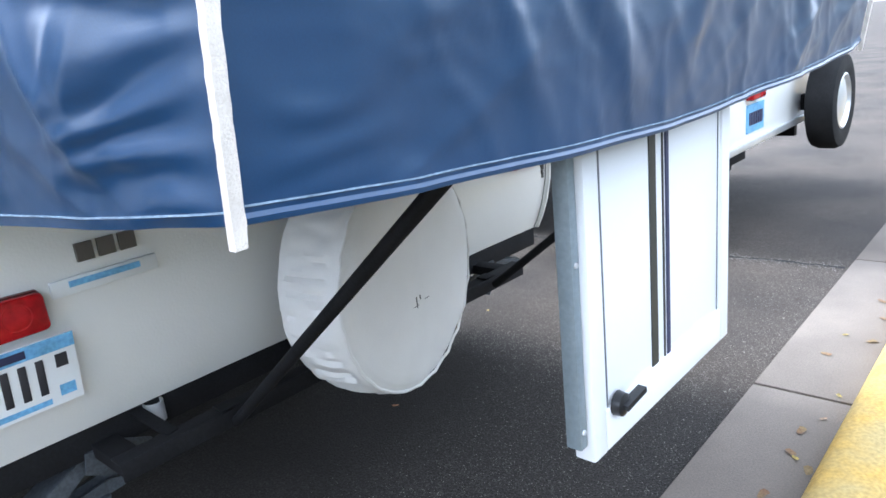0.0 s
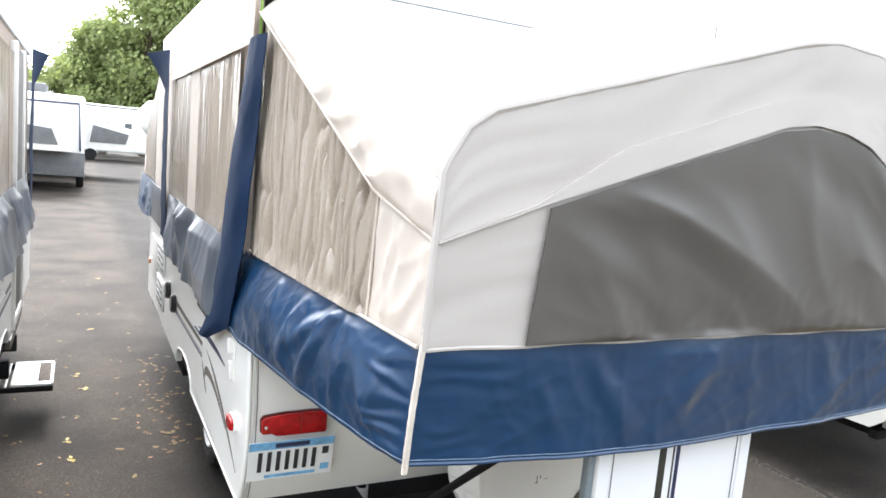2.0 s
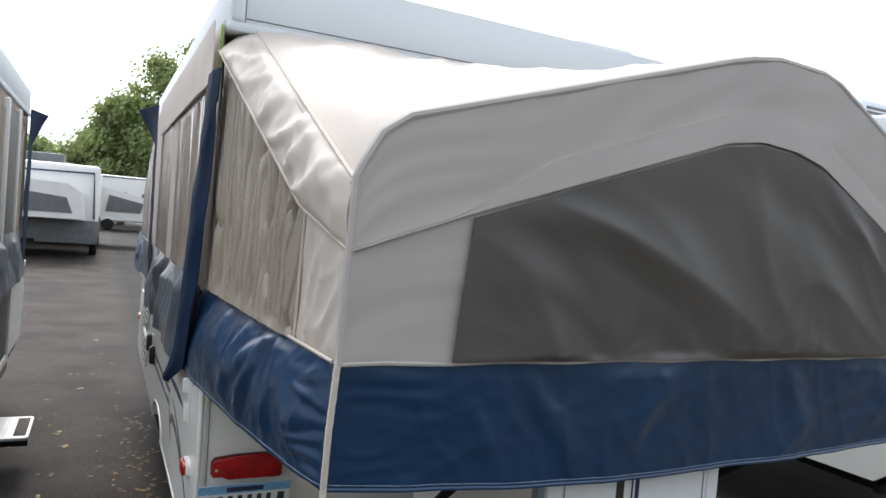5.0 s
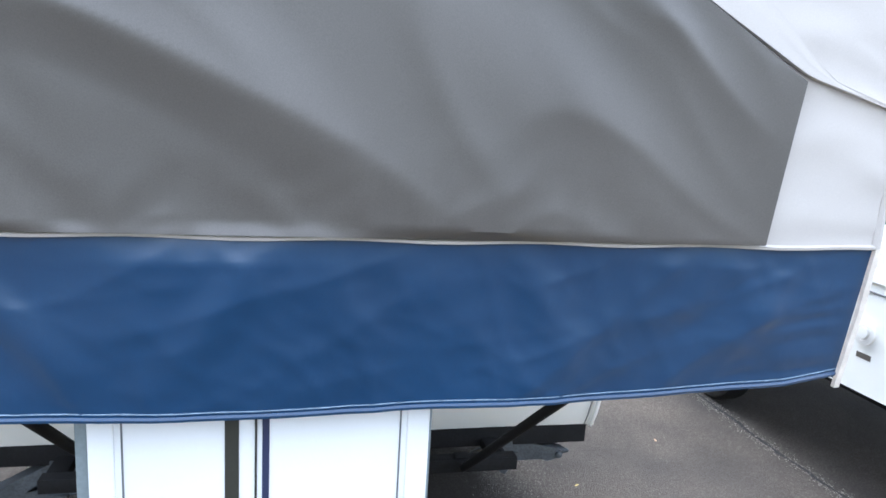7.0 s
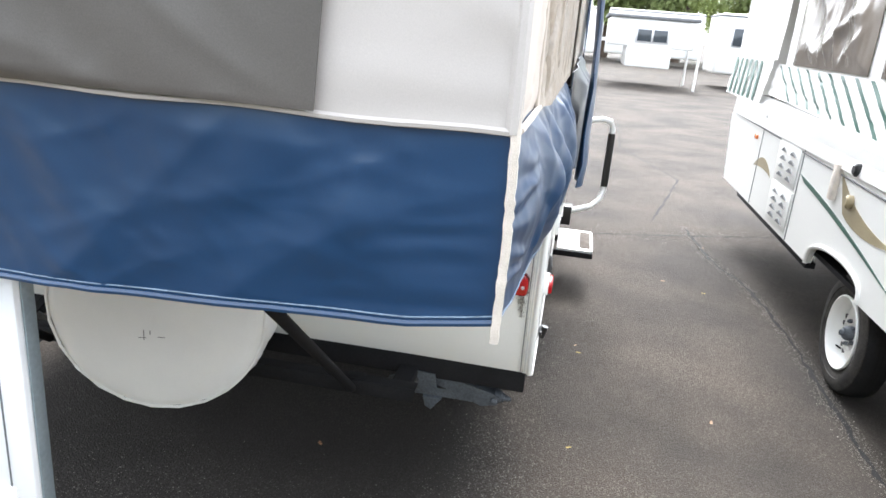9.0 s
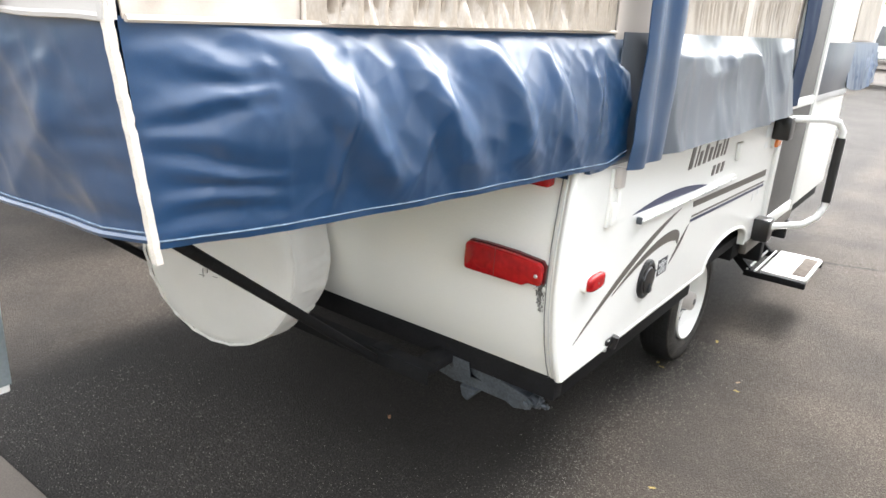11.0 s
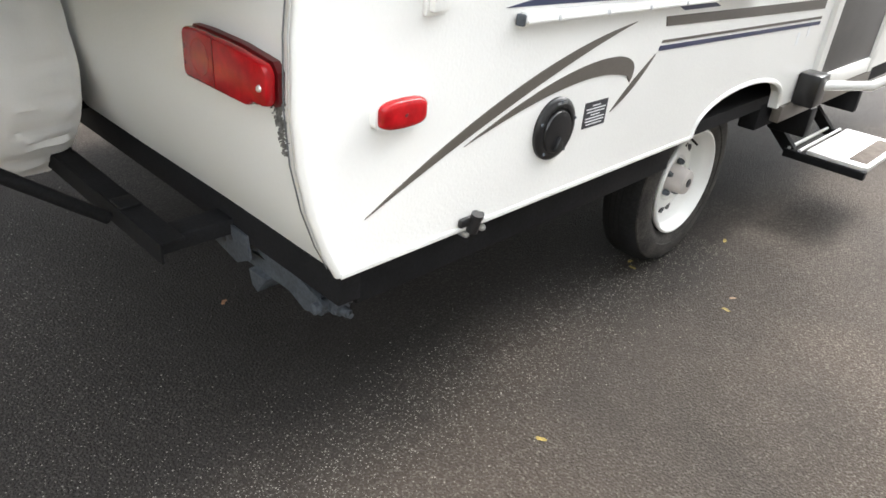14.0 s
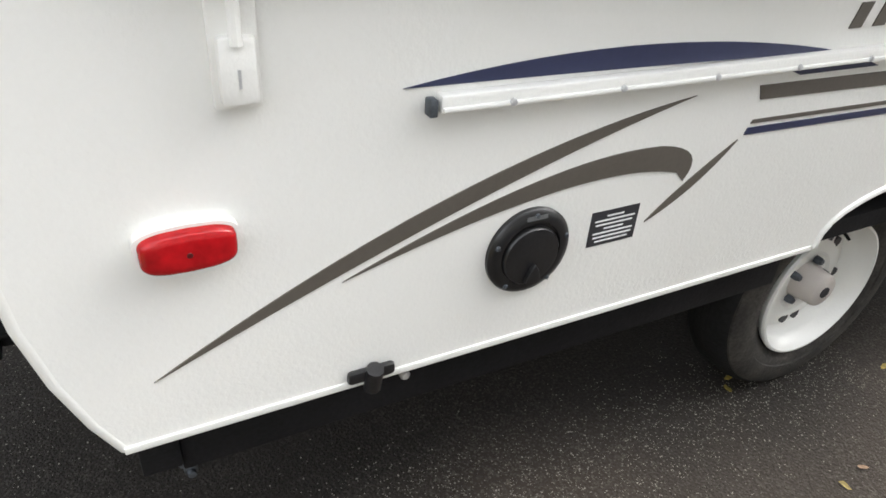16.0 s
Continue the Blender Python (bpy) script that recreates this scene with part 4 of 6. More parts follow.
def face_tent(c):
    w1 = creases(1.98, 0.75, 11, ((12, 0.10, 0.5, 0.003, 1.8), (60, 0.14, 0.4, 0.003, 1.8)))

    def face(u, v):
        x = lerp(BX0, BX1, u)
        z = lerp(FACE_Z, line(ARC, x), v)
        return (x, lean(z), z)
    part("face_canvas", sheet(face, 90, 34, w1), GREIGE, c, "greige vinyl tent end")

    # the window flap, dark and slack
    top = [(-0.70, 1.712), (-0.35, 1.83), (0.0, 1.945), (0.12, 1.962), (0.25, 1.952), (0.36, 1.925), (0.62, 1.80), (0.80, 1.700), (0.84, 1.68)]

    def flap(u, v):
        xl, xr = lerp(-0.705, -0.688, v), lerp(0.795, 0.818, v)
        x = lerp(xl, xr, u)
        z1 = line(top, x)
        z = lerp(FACE_Z + 0.004, z1, v)
        return (x, lean(z) - 0.016, z)
    big = creases(1.52, 0.5, 21, ((-33, 0.26, 1.0, 0.022, 1.2), (-45, 0.12, 0.6, 0.006, 1.5)))
    low = creases(1.52, 0.5, 23, ((100, 0.05, 0.14, 0.0035, 1.8), (60, 0.06, 0.14, 0.003, 1.8)))

    def slack(u, v):
        edge = min(1, 6 * u, 3.2 * (1 - u), 3.5 * (1 - v), 30 * v)
        return (big(u, v) - 0.010 + low(u, v) * max(0, 1 - v * 3.0)) * edge
    part("window_flap", sheet(flap, 110, 60, slack), FLAP, c, "dark taupe window flap")

    # arched facing round the window
    def facing(u, v):
        x = lerp(-0.945, 1.03, u)
        z = line([(-0.95, 1.63), (-0.70, 1.722), (0.0, 1.955), (0.12, 1.972), (0.25, 1.962), (0.36, 1.935), (0.82, 1.70), (1.03, 1.645)], x)
        w = line([(-0.95, 0.004), (-0.72, 0.008), (-0.5, 0.07), (0.3, 0.075), (0.75, 0.06), (0.88, 0.008), (1.03, 0.004)], x)
        return (x, lean(z) - 0.014, z + w * v)
    part("window_facing", sheet(facing, 90, 6, folds(12, 2, 0.0018, 31), 0.010), GREIGE, c)
    part("hem_piping", tube([(lerp(BX0, BX1, i / 40), BY - 0.008, FACE_Z + 0.002 * math.sin(i)) for i in range(41)], 0.005, 6), GREIGE, c)
    arc = [(x, z) for x, z in ARC]
    pts = [(BX0, BY - 0.004, FACE_Z)] + [(x, lean(z) + 0.004, z + 0.002) for x, z in arc] + [(BX1, BY - 0.004, FACE_Z)]
    part("edge_piping", tube(pts, 0.010, 8), GREIGE, c)

    # canvas from the arch back to the roof
    n = 60
    length = [0.0]
    for a, b in zip(ARC, ARC[1:]):
        length.append(length[-1] + math.hypot(b[0] - a[0], b[1] - a[1]))

    def along(u):
        d = u * length[-1]
        for k in range(len(ARC) - 1):
            if d <= length[k + 1]:
                t = (d - length[k]) / (length[k + 1] - length[k])
                return lerp(ARC[k][0], ARC[k + 1][0], t), lerp(ARC[k][1], ARC[k + 1][1], t)
        return ARC[-1]

    def top_f(u, v):
        x, z = along(u)
        x1 = lerp(-0.935, 0.955, u)
        z1 = ROOF_Z + 0.004
        y1 = 0.075
        sag = 0.03 * math.sin(math.pi * v) * math.sin(math.pi * u)
        return (lerp(x, x1, v), lerp(lean(z) + 0.004, y1, v), lerp(z, z1, v) - sag)
    part("tent_top", sheet(top_f, 80, 40, lambda u, v, g=creases(2.3, 1.2, 41, ((70, 0.25, 0.9, 0.020, 1.2), (100, 0.12, 0.5, 0.009, 1.6), (125, 0.07, 0.3, 0.004, 1.6))): g(u, v) * min(1, 9 * u, 9 * (1 - u), 10 * v)), BEIGE, c, "beige canvas tent top")

    for s, xb, xw, xs in ((-1, BX0, XL + 0.025, -0.935), (1, BX1, XR - 0.025, 0.955)):
        flip = (lambda f: f) if s > 0 else (lambda f: (lambda u, v: f(1 - u, v)))

        def edge(u, xb=xb, xw=xw):
            # lower edge of the shoulder band, from the arch back to the roof
            if u < 0.2:
                t = u / 0.2
                return Vector((lerp(xb, lerp(xb, xw, 0.2), t), lerp(BY - 0.016, -0.90, t), lerp(1.632, 1.718, t)))
            t = (u - 0.2) / 0.8
            return Vector((lerp(lerp(xb, xw, 0.2), xw, t), lerp(-0.90, 0.075, t), lerp(1.718, 2.232, t)))

        def side(u, v, xb=xb, xw=xw, s=s):
            low = Vector((lerp(xb, xw, u), lerp(BY + 0.012, 0.10, u), FACE_Z))
            return low.lerp(edge(u) - Vector((s * 0.004, 0, 0)), v)
        part("tent_corner", sheet(flip(lambda u, v, s=s: tuple(Vector(side(0.21 * u, v)))), 24, 30, lambda u, v, g=creases(0.27, 0.3, 57 + s, ((72, 0.07, 0.3, 0.010, 1.7), (58, 0.05, 0.2, 0.004, 2)))
             : g(u, v) * min(1, 0.2 + 5 * u, 0.2 + 5 * (1 - u), 8 * v, 8 * (1 - v))), BEIGE, c)

        def net(u, v, s=s):
            # the clear window, cut off slantwise along the top
            uu = lerp(0.205, 0.997, u)
            p = Vector(side(uu, lerp(0.012, 1.0, v)))
            return (p.x + s * (0.004 + 0.020 * min(1, 14 * u, 10 * (1 - u))), p.y, p.z)
        pleat = creases(0.98, 0.7, 61 + s, ((88, 0.055, 0.9, 0.030, 7.0), (92, 0.042, 0.70, 0.022, 7.0), (84, 0.070, 0.60, 0.016, 7.0)))
        part("side_window", sheet(flip(net), 220, 60, lambda u, v, p=pleat: -p(u, v) * min(1, 10 * v + 0.1, 14 * (1 - v), 20 * u, 20 * (1 - u))), MESHWIN, c, "wrinkled clear vinyl window")
        part("window_edge", tube([Vector(side(0.205, k / 12)) + Vector((s * 0.006, 0, 0)) for k in range(13)], 0.0035, 6), BEIGE, c)
        part("window_edge", tube([Vector(side(lerp(0.0, 1.0, k / 24), 0.010)) + Vector((s * 0.008, 0, 0)) for k in range(25)], 0.0045, 6), BEIGE, c)

        # shoulder band between window and tent top
        def band(u, v, s=s, xs=xs, xb=xb):
            up = Vector((lerp(xb, xs, u ** 1.2), lerp(lean(1.772) + 0.004, 0.075, u), lerp(1.772, ROOF_Z + 0.004, u)))
            p = edge(u).lerp(up, v)
            return (p.x + s * (0.013 * math.sin(math.pi * v) + 0.020 * (1 - v) * min(1, 6 * u)), p.y, p.z)
        bw = creases(1.4, 0.16, 71 + s, ((35, 0.09, 0.30, 0.017, 1.5), (150, 0.11, 0.30, 0.012, 1.5), (80, 0.05, 0.16, 0.006, 1.8)))
        part("shoulder_band", sheet(flip(band), 70, 16, lambda u, v, g=bw: g(u, v) * min(1, 6 * v, 6 * (1 - v), 8 * u, 8 * (1 - u))), BEIGE, c, "smooth beige canvas shoulder band")
        part("shoulder_seam", tube([Vector(band(k / 30, 1.0)) + Vector((s * 0.003, 0, 0.002)) for k in range(31)], 0.0050, 6), BEIGE, c)
        part("band_seam", tube([Vector(band(k / 30, 0.0)) + Vector((s * 0.002, 0, 0)) for k in range(31)], 0.0035, 6), BEIGE, c)
        part("stitch_line", tube([Vector(band(k / 30, 0.90)) + Vector((s * 0.0022, 0, 0.001)) for k in range(31)], 0.0014, 4), TAUPE, c)


def skirts(c):
    zlow = 1.135

    def hem(x):
        return line([(BX0, 1.135), (-0.75, 1.117), (-0.5, 1.104), (-0.2, 1.092), (0.0, 1.091), (0.25, 1.099), (0.55, 1.106), (0.9, 1.122), (1.0, 1.136), (BX1, 1.142)], x)
    d1 = creases(1.98, 0.29, 8, ((42, 0.30, 0.9, 0.022, 1.3), (-35, 0.34, 1.0, 0.016, 1.5), (25, 0.10, 0.5, 0.005, 2), (-60, 0.09, 0.3, 0.004, 2.5), (12, 0.045, 0.2, 0.002, 2), (-30, 0.05, 0.18, 0.002, 2)))

    pull = tension(1.98, 0.29, [(1.74, 0.30, -136, 0.44, 0.085, 0.009), (1.28, 0.30, -60, 0.36, 0.09, 0.014), (0.92, 0.30, -128, 0.42, 0.08, 0.013), (0.96, 0.30, -66, 0.36, 0.08, 0.007),
                                (0.42, 0.29, -50, 0.40, 0.06, 0.014), (0.30, 0.22, -60, 0.25, 0.04, 0.008), (1.86, 0.30, -120, 0.26, 0.05, 0.005)], False)

    def front_wr(u, v):
        ends = max(0, 1 - min(u, 1 - u) * 6)
        lines = (math.sin(v * 36 + 6 * noise.noise(Vector((u * 12, v * 3, 4)))) * 0.5 + noise.noise(Vector((u * 6, v * 13, 2)))) * 0.0026 * ends
        return (0.52 * d1(u, v) + 0.62 * pull(u, v) - 0.008) * min(1, 0.1 + 9 * u, 0.1 + 9 * (1 - u), 7 * (1 - v) + 0.05) + lines * min(1, 9 * (1 - v)) * min(1, 30 * u, 30 * (1 - u))

    def front(u, v):
        x = lerp(BX0, BX1, u)
        return (x, lerp(BY + 0.036, BY - 0.002, v), lerp(hem(x), FACE_Z, v))
    part("front_skirt", sheet(front, 220, 44, front_wr), NAVY, c, "navy vinyl bed skirt")
    part("skirt_hem", tube([(lerp(BX0, BX1, i / 50), BY + 0.034 - front_wr(i / 50, 0.0), hem(lerp(BX0, BX1, i / 50)) + 0.004) for i in range(51)], 0.005, 6), NAVY, c)
    part("hem_stitch", tube([(lerp(BX0, BX1, i / 50), BY + 0.0335 - front_wr(i / 50, 0.045), hem(lerp(BX0, BX1, i / 50)) + 0.014) for i in range(51)], 0.0011, 4), THREAD, c)
    for s, xb, xw in ((-1, BX0, XL - 0.006), (1, BX1, XR + 0.006)):
        def side(u, v, xb=xb, xw=xw):
            y = lerp(BY + 0.036, 0.16, u)
            zl = line([(0, 1.135), (0.15, 1.122), (0.5, 1.108), (0.8, 1.099), (0.92, 1.092), (1, 1.115)], u)
            out = (1 if xb > 0 else -1) * ((1 - v) * 0.022 * u + 0.022 * min(1, 9 * u, 4 * (1 - u)) * math.sin(math.pi * v ** 1.2))
            return (lerp(lerp(xb, xw, u ** 0.8), lerp(xb, xw - (0.027 if xb > 0 else -0.027), u), v ** 3) + out, lerp(y, y - 0.03 * (1 - u), v), lerp(zl, FACE_Z + 0.004, v))
        e1 = creases(1.28, 0.29, 91 + s, ((-50 if s > 0 else 50, 0.22, 0.8, 0.022, 1.2), (-30 if s > 0 else 30, 0.13, 0.5, 0.008, 1.5), (104, 0.08, 0.25, 0.004, 1.6), (38, 0.05, 0.16, 0.003, 1.7), (152, 0.045, 0.14, 0.003, 1.7)))

        long = [(0.20, 0.30, -50, 0.52, 0.075, 0.020), (0.42, 0.30, -52, 0.50, 0.080, 0.024), (0.64, 0.30, -56, 0.42, 0.070, 0.018), (0.86, 0.30, -66, 0.36, 0.060, 0.014), (1.05, 0.30, -80, 0.30, 0.050, 0.012)] if s > 0 else \
               [(0.34, 0.30, -30, 0.46, 0.055, 0.018), (0.36, 0.30, -52, 0.44, 0.050, 0.020), (0.32, 0.30, -84, 0.34, 0.050, 0.014), (0.56, 0.30, -58, 0.36, 0.060, 0.016), (0.80, 0.30, -70, 0.34, 0.060, 0.016), (1.02, 0.30, -84, 0.30, 0.050, 0.012)]
        soft = tension(1.28, 0.29, long, False)
        thin = tension(1.28, 0.29, fans(1.28, 0.29, 211 + s, 7, 0, 0.0045))
        pl = lambda u, v, soft=soft, thin=thin: soft(u, v) + thin(u, v)

        def wr(u, v, e1=e1, pl=pl):
            near = max(0, 1 - u * 6)
            return (0.45 * e1(u, v) + pl(u, v) - 0.006) * min(1, 0.15 + 7 * u, 8 * (1 - v) + 0.05, 0.3 + 3 * v) + 0.006 * min(1, 9 * (1 - v)) * min(1, 12 * u) * near * math.sin(40 * v + 6 * u + 5 * noise.noise(Vector((u * 9, v * 4, 1))))
        f = side if s > 0 else (lambda u, v, g=side: g(1 - u, v))
        w = wr if s > 0 else (lambda u, v: wr(1 - u, v))
        part("side_skirt", sheet(f, 256, 64, w), NAVY, c, "wrinkled navy vinyl skirt")
        part("hem_stitch", tube([Vector(side(i / 40, 0.04)) + Vector((s * (0.0012 + wr(i / 40, 0.04)), 0, 0)) for i in range(41)], 0.0011, 4), THREAD, c)
        # corner webbing
        pts = [(xb, BY - 0.002, FACE_Z + 0.10), (xb + s * 0.004, BY - 0.006, FACE_Z), (xb + s * 0.006, BY + 0.012, 1.27), (xb + s * 0.002, BY + 0.034, 1.118)]
        bm = bmesh.new()
        prev = None
        n = 44
        for i in range(n + 1):
            t = i / n * (len(pts) - 1)
            k = min(int(t), len(pts) - 2)
            p = Vector(pts[k]).lerp(Vector(pts[k + 1]), t - k)
            wob = 0.0016 * noise.noise(Vector((i * 0.8, s, 2)))
            half = 0.0058 + 0.0014 * noise.noise(Vector((i * 0.9, s, 7)))
            row = [bm.verts.new(p + Vector((dx + wob, dy + 0.5 * wob, 0))) for dx, dy in ((-half, -0.006), (half, -0.006), (half, 0.003), (-half, 0.003))]
            if prev:
                for q in range(4):
                    bm.faces.new((prev[q], prev[(q + 1) % 4], row[(q + 1) % 4], row[q]))
            else:
                bm.faces.new(row[::-1])
            prev = row
        bm.faces.new(prev)
        part("corner_strap", bm, STRAP, c, "ivory webbing strip over the corner seam")


def under_flap(c):
    """The inner tail of the skirt, folded round the rear corner of the body below the hem."""
    def wrap(u, v):
        d = u * 0.26
        low = lerp(1.078, 1.088, u)
        if d < 0.16:
            p = (lerp(0.93, XR + 0.014, d / 0.16), -0.016)
        else:
            p = (XR + 0.014, lerp(-0.016, 0.088, (d - 0.16) / 0.10))
        return (p[0], p[1], lerp(low, 1.150, v))
    flap = part("under_flap", sheet(wrap, 52, 8, creases(0.26, 0.07, 301, ((60, 0.05, 0.2, 0.003, 1.6), (110, 0.04, 0.1, 0.002, 1.6))), 0.002), NAVY, c, "navy vinyl tail folded round the corner")
    part("flap_binding", box(XR + 0.0125, XR + 0.0185, 0.080, 0.090, 1.087, 1.135, 0.001), STRAP, flap, "ivory bound edge")


STRUT_L, STRUT_R = (-0.535, -1.03, 1.14), (0.607, -1.03, 1.14)


def bed_frame(c):
    part("bed_board", box(BX0 + 0.03, BX1 - 0.03, BY + 0.06, 0.0, 1.15, 1.19, 0.004), BLACK, c)
    for a, b in (((-0.465, -0.165, 0.447), STRUT_L), ((0.555, -0.165, 0.453), STRUT_R)):
        part("bed_strut", tube([a, b], 0.0135, 12), BLACK, c, "black steel bed strut")
        part("strut_foot", box(a[0] - 0.026, a[0] + 0.026, a[1] + 0.016, a[1] + 0.06, 0.4735, 0.480, 0.003), BLACK, c)
    # angle-iron bumper on two arms
    part("rear_beam", box(-0.735, 0.745, -0.150, -0.144, 0.428, 0.472, 0.002), BLACK, c)
    part("beam_flange", box(-0.735, 0.745, -0.144, -0.100, 0.466, 0.472, 0.002), BLACK, c)
    for x in (-0.70, 0.69):
        part("frame_arm", box(x - 0.03, x + 0.03, -0.143, 0.95, 0.432, 0.466, 0.003), BLACK, c)
    part("beam_stay", bar((-0.60, -0.12, 0.470), (-0.62, 0.02, 0.500), 0.03, 0.008), BLACK, c)
    part("drain_pipe", lathe([(0.021, 0.0), (0.024, 0.0), (0.024, 0.05), (0.021, 0.05), (0.021, 0.0)], 20, Matrix.Translation((-0.577, 0.005, 0.455))), ALU, c, "bare metal pipe end")


def side_tent(c, s, y0, y1, beige=BEIGE, skirt=GREYBLUE, flapm=NAVYDARK, win=MESHWIN):
    """Canvas wall with windows above one side of the body."""
    x = (XL + 0.02) if s < 0 else (XR - 0.02)

    def quad(ya, yb, za, zb, off, wr, m, name, nu=60, nv=24, label="", flare=0.0):
        def f(u, v):
            uu = u if s > 0 else 1 - u
            return (x + s * (off + flare * (1 - v) ** 1.6 * min(1, 4 * uu)), lerp(ya, yb, uu), lerp(za, zb, v))
        part(name, sheet(f, nu, nv, wr), m, c, label)
    quad(0.10, y1, FACE_Z - 0.02, ROOF_Z + 0.02, 0.0, folds(5, 3, 0.003, 101 + s), beige, "wall_canvas")
    half = (y1 - y0) / 2
    for a, b in ((0.34, 1.40), (1.64, 2.49)) if s < 0 else ((y0, y0 + half), (y0 + half, y1)):
        cr = creases(b - a, 0.72, 111 + a, ((88, 0.06, 1.1, 0.011, 3.5), (95, 0.07, 0.8, 0.008, 3.5)))
        quad(b - 0.045, (b + 0.025) if s > 0 else min(b + 0.24, y1), FACE_Z, 2.22, 0.021, None, beige, "window_mullion", 3, 12)
        quad(a + 0.02, b - 0.04, FACE_Z, 2.19 if s > 0 else 2.14, 0.019, lambda u, v, cr=cr: -cr(u, v) * min(1, 10 * v, 12 * (1 - v), 20 * u, 20 * (1 - u)), win, "wall_window", 110, 24, "wrinkled clear vinyl wall window")
    quad(0.10, y1, TOP - 0.035, FACE_Z + 0.01, 0.025, (lambda u, v, g=creases(y1 - 0.1, 0.28, 121 + s, ((128, 0.34, 0.9, 0.034, 1.3), (38, 0.40, 0.8, 0.024, 1.3), (100, 0.10, 0.4, 0.004, 2))): g(u, v) * min(1, 0.2 + 4 * (1 - v), 0.1 + 5 * u, 0.1 + 5 * (1 - u))), skirt, "wall_skirt", 150, 30, "slack grey-blue vinyl wall skirt", 0.045 if s > 0 else 0.02)
    if s < 0:
        quad(0.08, y1, 2.13, ROOF_Z + 0.01, 0.034, folds(6, 1, 0.006, 107), beige, "wall_header", 50, 6, "pale canvas strip under the roof")
        part("lift_strap", box(x - 0.012, x - 0.006, 0.075, 0.092, 2.06, ROOF_Z, 0.001), WEBGREEN, c, "green webbing strap")
        part("lift_strap", box(x - 0.012, x - 0.006, 0.100, 0.112, 2.06, ROOF_Z, 0.001), STRAP, c)

    # loose corner flap hanging from the roof
    def fl(u, v):
        uu = u if s > 0 else 1 - u
        tw = 0.012 * math.sin(v * 5)
        kick = max(0.0, (0.24 - v) / 0.24)
        if s < 0:
            z = lerp(0.985, 2.14, v)
            lo = line([(0.98, 0.52), (1.12, 0.14), (1.38, 0.0), (1.75, -0.03), (2.0, -0.09), (2.2, -0.14)], z)
            hi = line([(0.98, 0.64), (1.12, 0.50), (1.38, 0.38), (1.75, 0.30), (2.0, 0.18), (2.2, 0.09)], z)
            return (x - 0.036 - 0.012 * (1 - v) - 0.5 * tw - 0.02 * kick ** 2 - 0.014 * math.sin(math.pi * uu), lerp(lo, hi, uu), z)
        else:
            yy = lerp(0.11, 0.33 + 0.03 * kick, uu)
            tw += 0.010 * math.sin(5 * uu) * kick + 0.012 * math.sin(9 * uu) * (1 - v)
        return (x + s * (0.045 + 0.03 * (1 - v) + tw), yy, lerp(1.085, ROOF_Z - 0.02, v))
    part("corner_flap", sheet(fl, 14, 50, folds(1.5, 5, 0.012, 131 + s)), flapm if s < 0 else NAVY, c, "loose navy vinyl corner flap")
    def fl2(u, v):
        uu = u if s > 0 else 1 - u
        wing = max(0.0, (v - 0.80) / 0.20)
        return (x + s * (0.04 + 0.01 * v + 0.10 * wing * uu), lerp(y1 - 0.02, y1 + 0.22 + 0.04 * math.sin(v * 4) + 0.20 * wing, uu), lerp(1.11, ROOF_Z, v))
    part("corner_flap", sheet(fl2, 10, 40, folds(1.5, 4, 0.012, 141 + s)), flapm, c)


